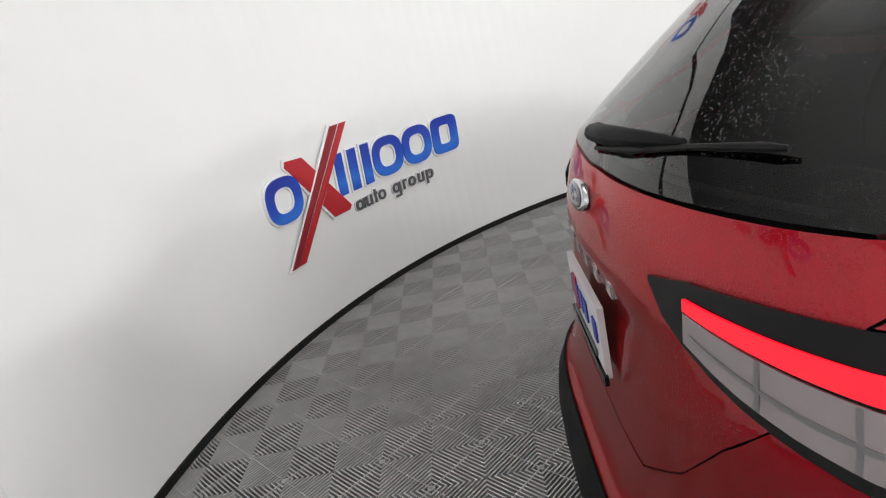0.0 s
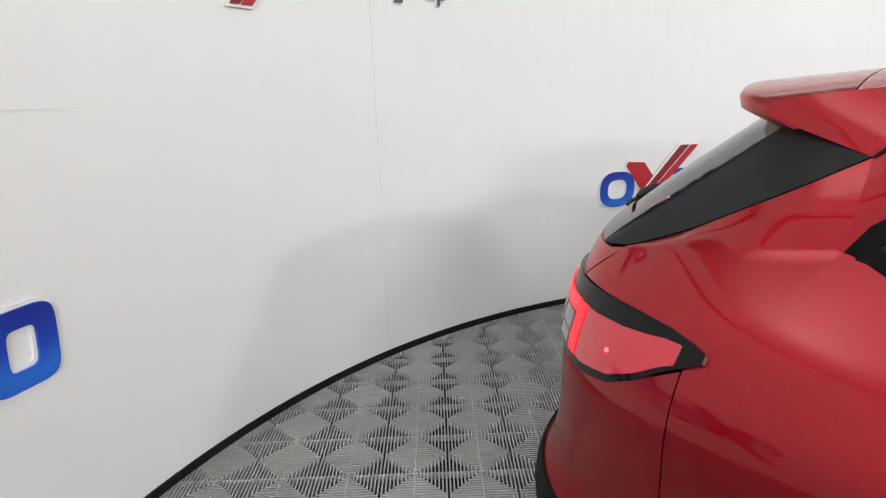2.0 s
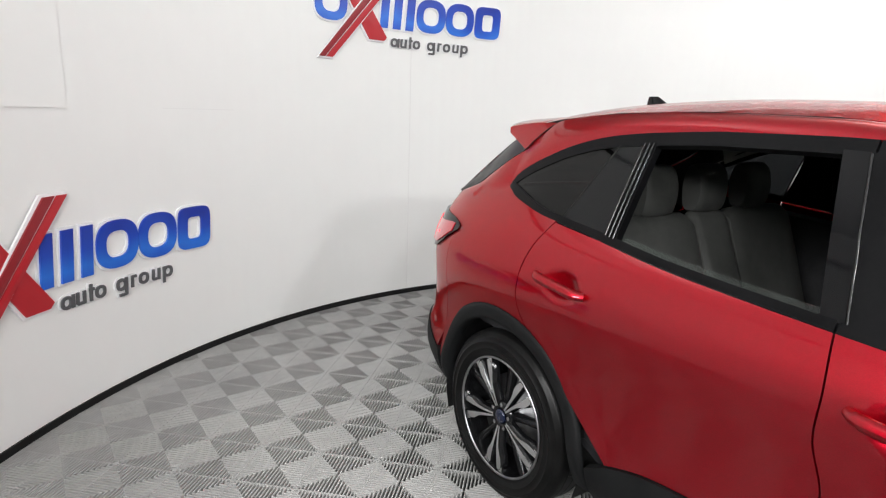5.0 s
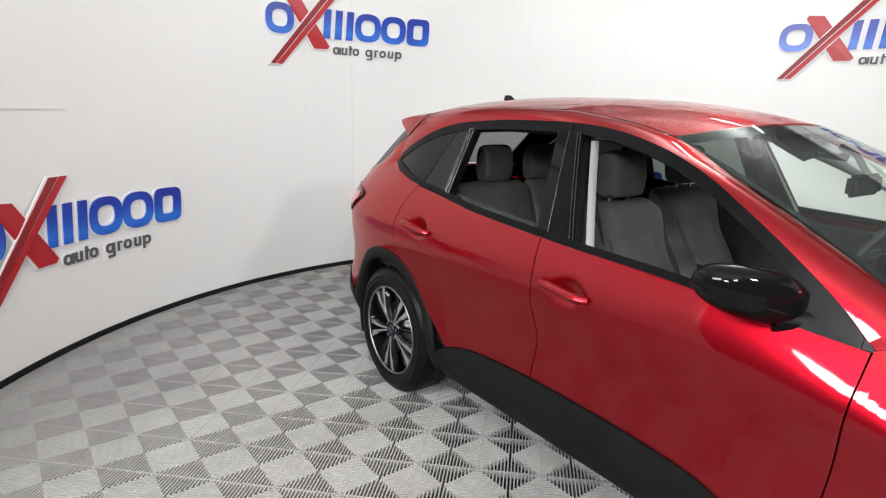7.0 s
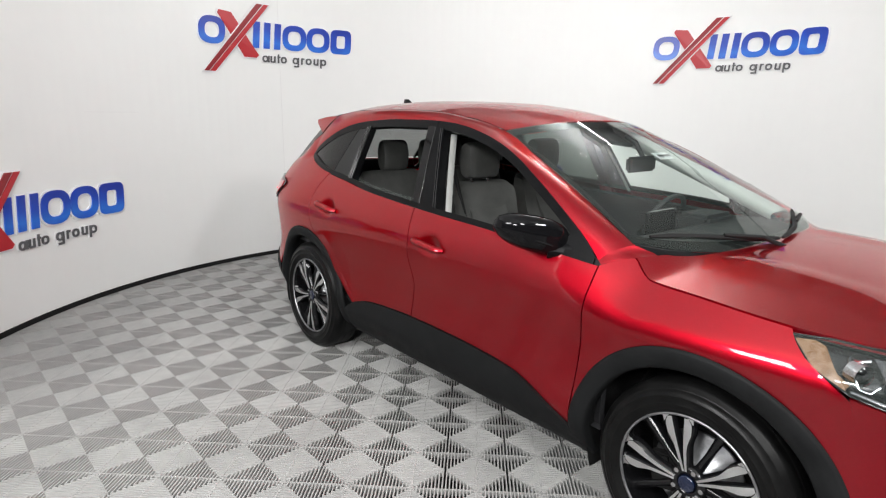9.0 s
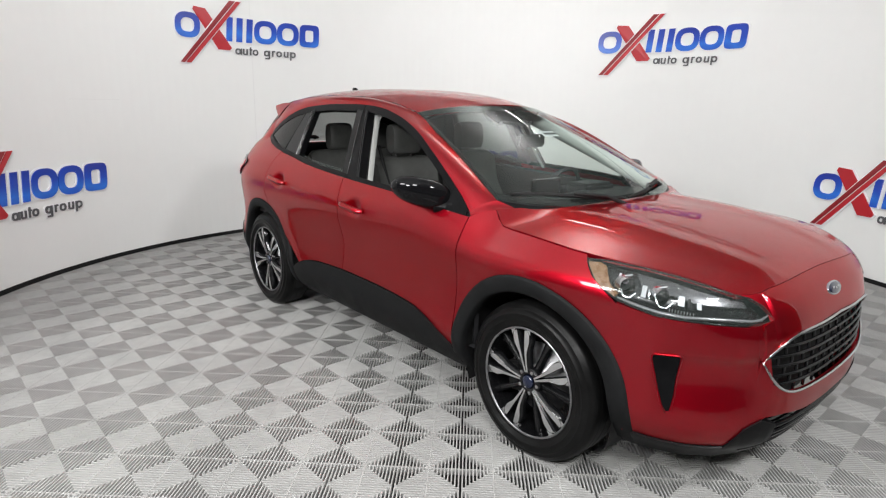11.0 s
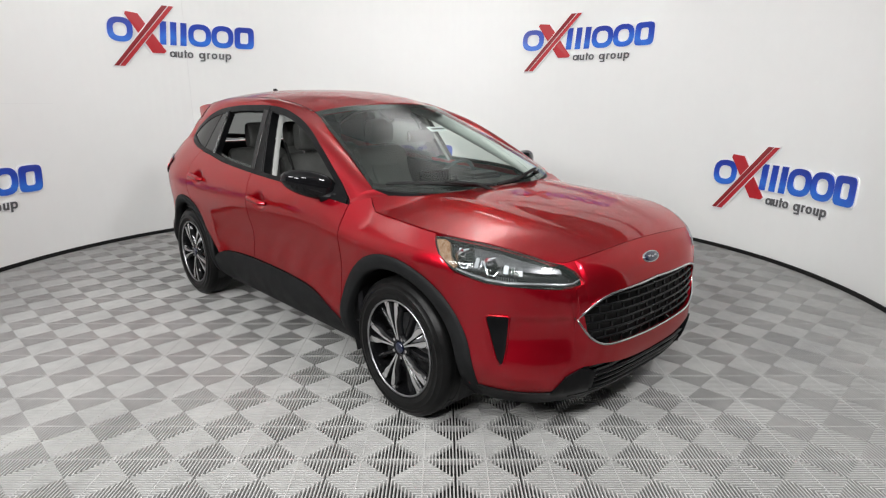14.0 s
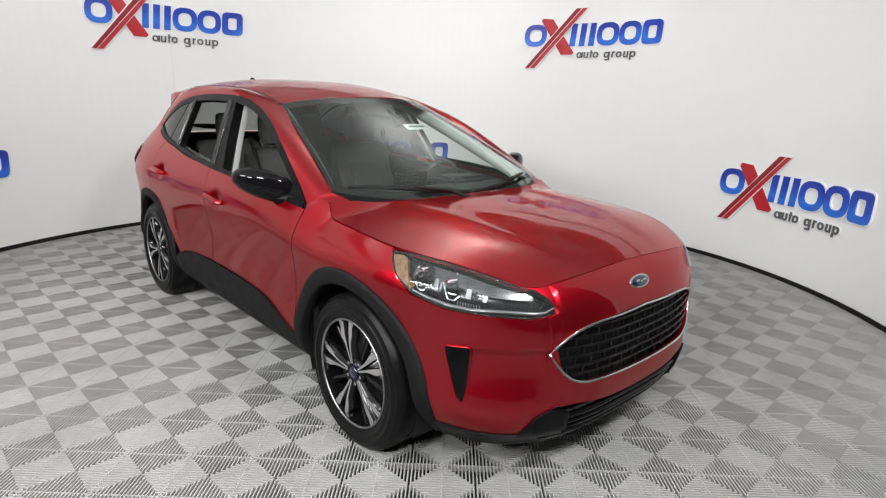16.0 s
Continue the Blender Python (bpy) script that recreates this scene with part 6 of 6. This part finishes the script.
def sign(angle, z0):
    root = new("wall_sign")
    root.matrix_basis = Matrix.Translation(wall_at(angle, 0.85, z0 + 0.4, 0.0))
    bpy.context.view_layer.update()
    inv = root.matrix_basis.inverted()

    def at(h0):
        return lambda s, z, h: inv @ wall_at(angle, s, z + z0, h0 + h)

    def block(name, outline, material, h0, depth, label=""):
        m = Mesh()
        outline = [Vector((p[0], p[1])) for p in outline]
        m.extrude(outline, depth, at(h0))
        return m.make(name, material, root, label)

    def loop(name, shapes, material, h0, depth):
        m = Mesh()
        (out, inn), fn = shapes, at(h0)
        n = len(out)
        rows = []
        for k in range(n):
            rows.append([fn(*out[k], 0), fn(*out[k], depth), fn(*inn[k], depth), fn(*inn[k], 0)])
        m.grid(rows, close=True, flat=True)
        return m.make(name, material, root)

    lo, hi = 0.703, 0.962
    mid, half = (lo + hi) / 2, (hi - lo) / 2
    for name, grow, h0, depth in (("backing", 0.012, 0.001, 0.012), ("face", 0.0, 0.013, 0.010)):
        blue, red, dark, grey = (M_SWHITE,) * 4 if grow else (M_BLUE, M_SRED, M_DRED, M_SGREY)
        g = grow
        for c, w in ((0.095, 0.142), (1.02, 0.138), (1.298, 0.135)):
            loop("ring_" + name, ring_shape(c, mid, w + g, half + g, w - 0.062 - g, half - 0.058 - g), blue, h0, depth)
        for c in (0.585, 0.705, 0.825):
            block("upright_" + name, [(c - 0.047 - g, lo - g), (c + 0.023 + g, lo - g), (c + 0.047 + g, hi + g), (c - 0.023 - g, hi + g)], blue, h0, depth)
        loop("square_ring_" + name, ring_shape(1.568, mid, 0.122 + g, half + g, 0.052 - g, half - 0.062 - g, 5.0), blue, h0, depth)
        block("cross_bar_" + name, [(0.44 - g, 0.605 - g), (0.575 + g, 0.605 - g), (0.60 + g, 0.63), (0.31 + g, 1.02 + g), (0.18 - g, 1.03 + g), (0.165 - g, 1.0)], red, h0 + 0.002, depth)
        block("slash_" + name, [(-0.02 - g, 0.445 - g), (0.03 + g, 0.445 - g), (0.665 + g, 1.134 + g), (0.60 - g, 1.134 + g)], dark if not grow else red, h0 + 0.005, depth)
        block("slash_" + name, [(0.042 - g, 0.445 - g), (0.100 + g, 0.445 - g), (0.735 + g, 1.134 + g), (0.68 - g, 1.134 + g)], red, h0 + 0.005, depth)
        # the small grey line below: rings and thin bars
        b0, b1, k = 0.567, 0.634, 0.0085
        for c in (0.675, 0.886, 1.024, 1.178, 1.352):
            loop("small_ring_" + name, ring_shape(c, (b0 + b1) / 2, 0.034 + g * 0.5, 0.0335 + g * 0.5, 0.017 - g * 0.5, 0.0175 - g * 0.5, 2.4), grey, h0, depth * 0.8)
        for c, b_lo, b_hi in ((0.712, b0, b1), (0.739, b0 + 0.008, b1), (0.780, b0, b1), (0.823, b0, b1 + 0.022), (1.053, b0 - 0.03, b1), (1.096, b0, b1), (1.243, b0 + 0.008, b1), (1.284, b0, b1), (1.321, b0 - 0.03, b1)):
            block("small_bar_" + name, [(c - k - g * 0.5, b_lo - g * 0.5), (c + k + g * 0.5, b_lo - g * 0.5), (c + k + 0.005 + g * 0.5, b_hi + g * 0.5), (c - k + 0.005 - g * 0.5, b_hi + g * 0.5)], grey, h0, depth * 0.8)
        for a, b, z in ((0.739, 0.780, b0), (1.243, 1.284, b0), (0.815, 0.848, b1 - 0.014), (1.096, 1.128, b1 - 0.015), (1.005, 1.053, b0 - 0.032)):
            block("small_bar_" + name, [(a - g * 0.5, z - g * 0.5), (b + g * 0.5, z - g * 0.5), (b + g * 0.5, z + 0.015 + g * 0.5), (a - g * 0.5, z + 0.015 + g * 0.5)], grey, h0, depth * 0.78)
    tagged(root, "raised blue and red shop sign on the white wall", "sign", "signs on the wall")
    return root


for a, z in ((234.0, 0), (194.1, 1.51), (154.2, 0), (113.8, 1.51), (73.9, 0)):
    sign(a, z)
# ---- floor ----
D = 0.2821
TA = radians(47.14)
TO = Vector((0.403, -2.102, 0))
TU, TV = Vector((math.cos(TA), math.sin(TA), 0)), Vector((-math.sin(TA), math.cos(TA), 0))
floor = obj("floor", [(-9, -9, -0.031), (9, -9, -0.031), (9, 9, -0.031), (-9, 9, -0.031)], [(0, 1, 2, 3)], M_BASE)
tagged(floor, "round booth floor of grey ribbed plastic tiles", "floor", kind="structure")
RIBS = 9


def tile_mesh():
    v, f = [], []
    p = D / 2 / RIBS
    for k in range(RIBS):
        a, b = (k + 0.30) * p, (k + 0.70) * p
        n = len(v)
        c = (a + b) / 2
        for r, z in ((a, -0.030), (c - 0.18 * p, 0), (c + 0.18 * p, 0), (b, -0.030)):
            v += [(-r, -r, z), (r, -r, z), (r, r, z), (-r, r, z)]
        for q in range(3):
            for i in range(4):
                j = (i + 1) % 4
                f.append((n + 4 * q + i, n + 4 * q + j, n + 4 * q + 4 + j, n + 4 * q + 4 + i))
    for sx, sy in ((1, 0), (0, 1)):
        n = len(v)
        w, l = 0.0025, D / 2
        for z in (-0.030, -0.001):
            v += [(-l * sx - w * sy, -l * sy - w * sx, z), (l * sx + w * sy, -l * sy - w * sx, z),
                  (l * sx + w * sy, l * sy + w * sx, z), (-l * sx - w * sy, l * sy + w * sx, z)]
        f += [(n + 4, n + 5, n + 6, n + 7)] + [(n + i, n + (i + 1) % 4, n + 4 + (i + 1) % 4, n + 4 + i) for i in range(4)]
    return v, f


tv, tf = tile_mesh()
tile = bpy.data.meshes.new("floor_tile")
tile.from_pydata(tv, [], tf)
tile.materials.append(M_TILE)
spots = []
for i in range(-30, 30):
    for j in range(-30, 30):
        c = TO + TU * D * i + TV * D * j
        far = math.hypot(c.x - CX, c.y - CY)
        turn = math.degrees(math.atan2(c.y - CY, c.x - CX))
        if far < RAD + 0.2 or (far < 5.9 and -100 < turn < 15):
            spots.append(c)
spots.sort(key=lambda c: abs(c.y + 1.75 + 0.2 * c.x) + 0.15 * abs(c.x))
for c in spots[:300]:
    ob = new("floor_tile", tile)
    ob.parent = floor
    ob.matrix_basis = Matrix.Translation(c) @ Matrix.Rotation(TA, 4, "Z")
rot = Matrix.Rotation(TA, 3, "Z")
tr = [rot @ Vector(q) for q in tv]
gv, gf = [], []
for c in spots[300:]:
    n = len(gv)
    gv += [tuple(q + c) for q in tr]
    gf += [tuple(a + n for a in fc) for fc in tf]
rest = obj("floor_tiles", gv, gf, M_TILE, floor)
tagged(rest, "grey ribbed plastic floor tiles", kind="stuff")
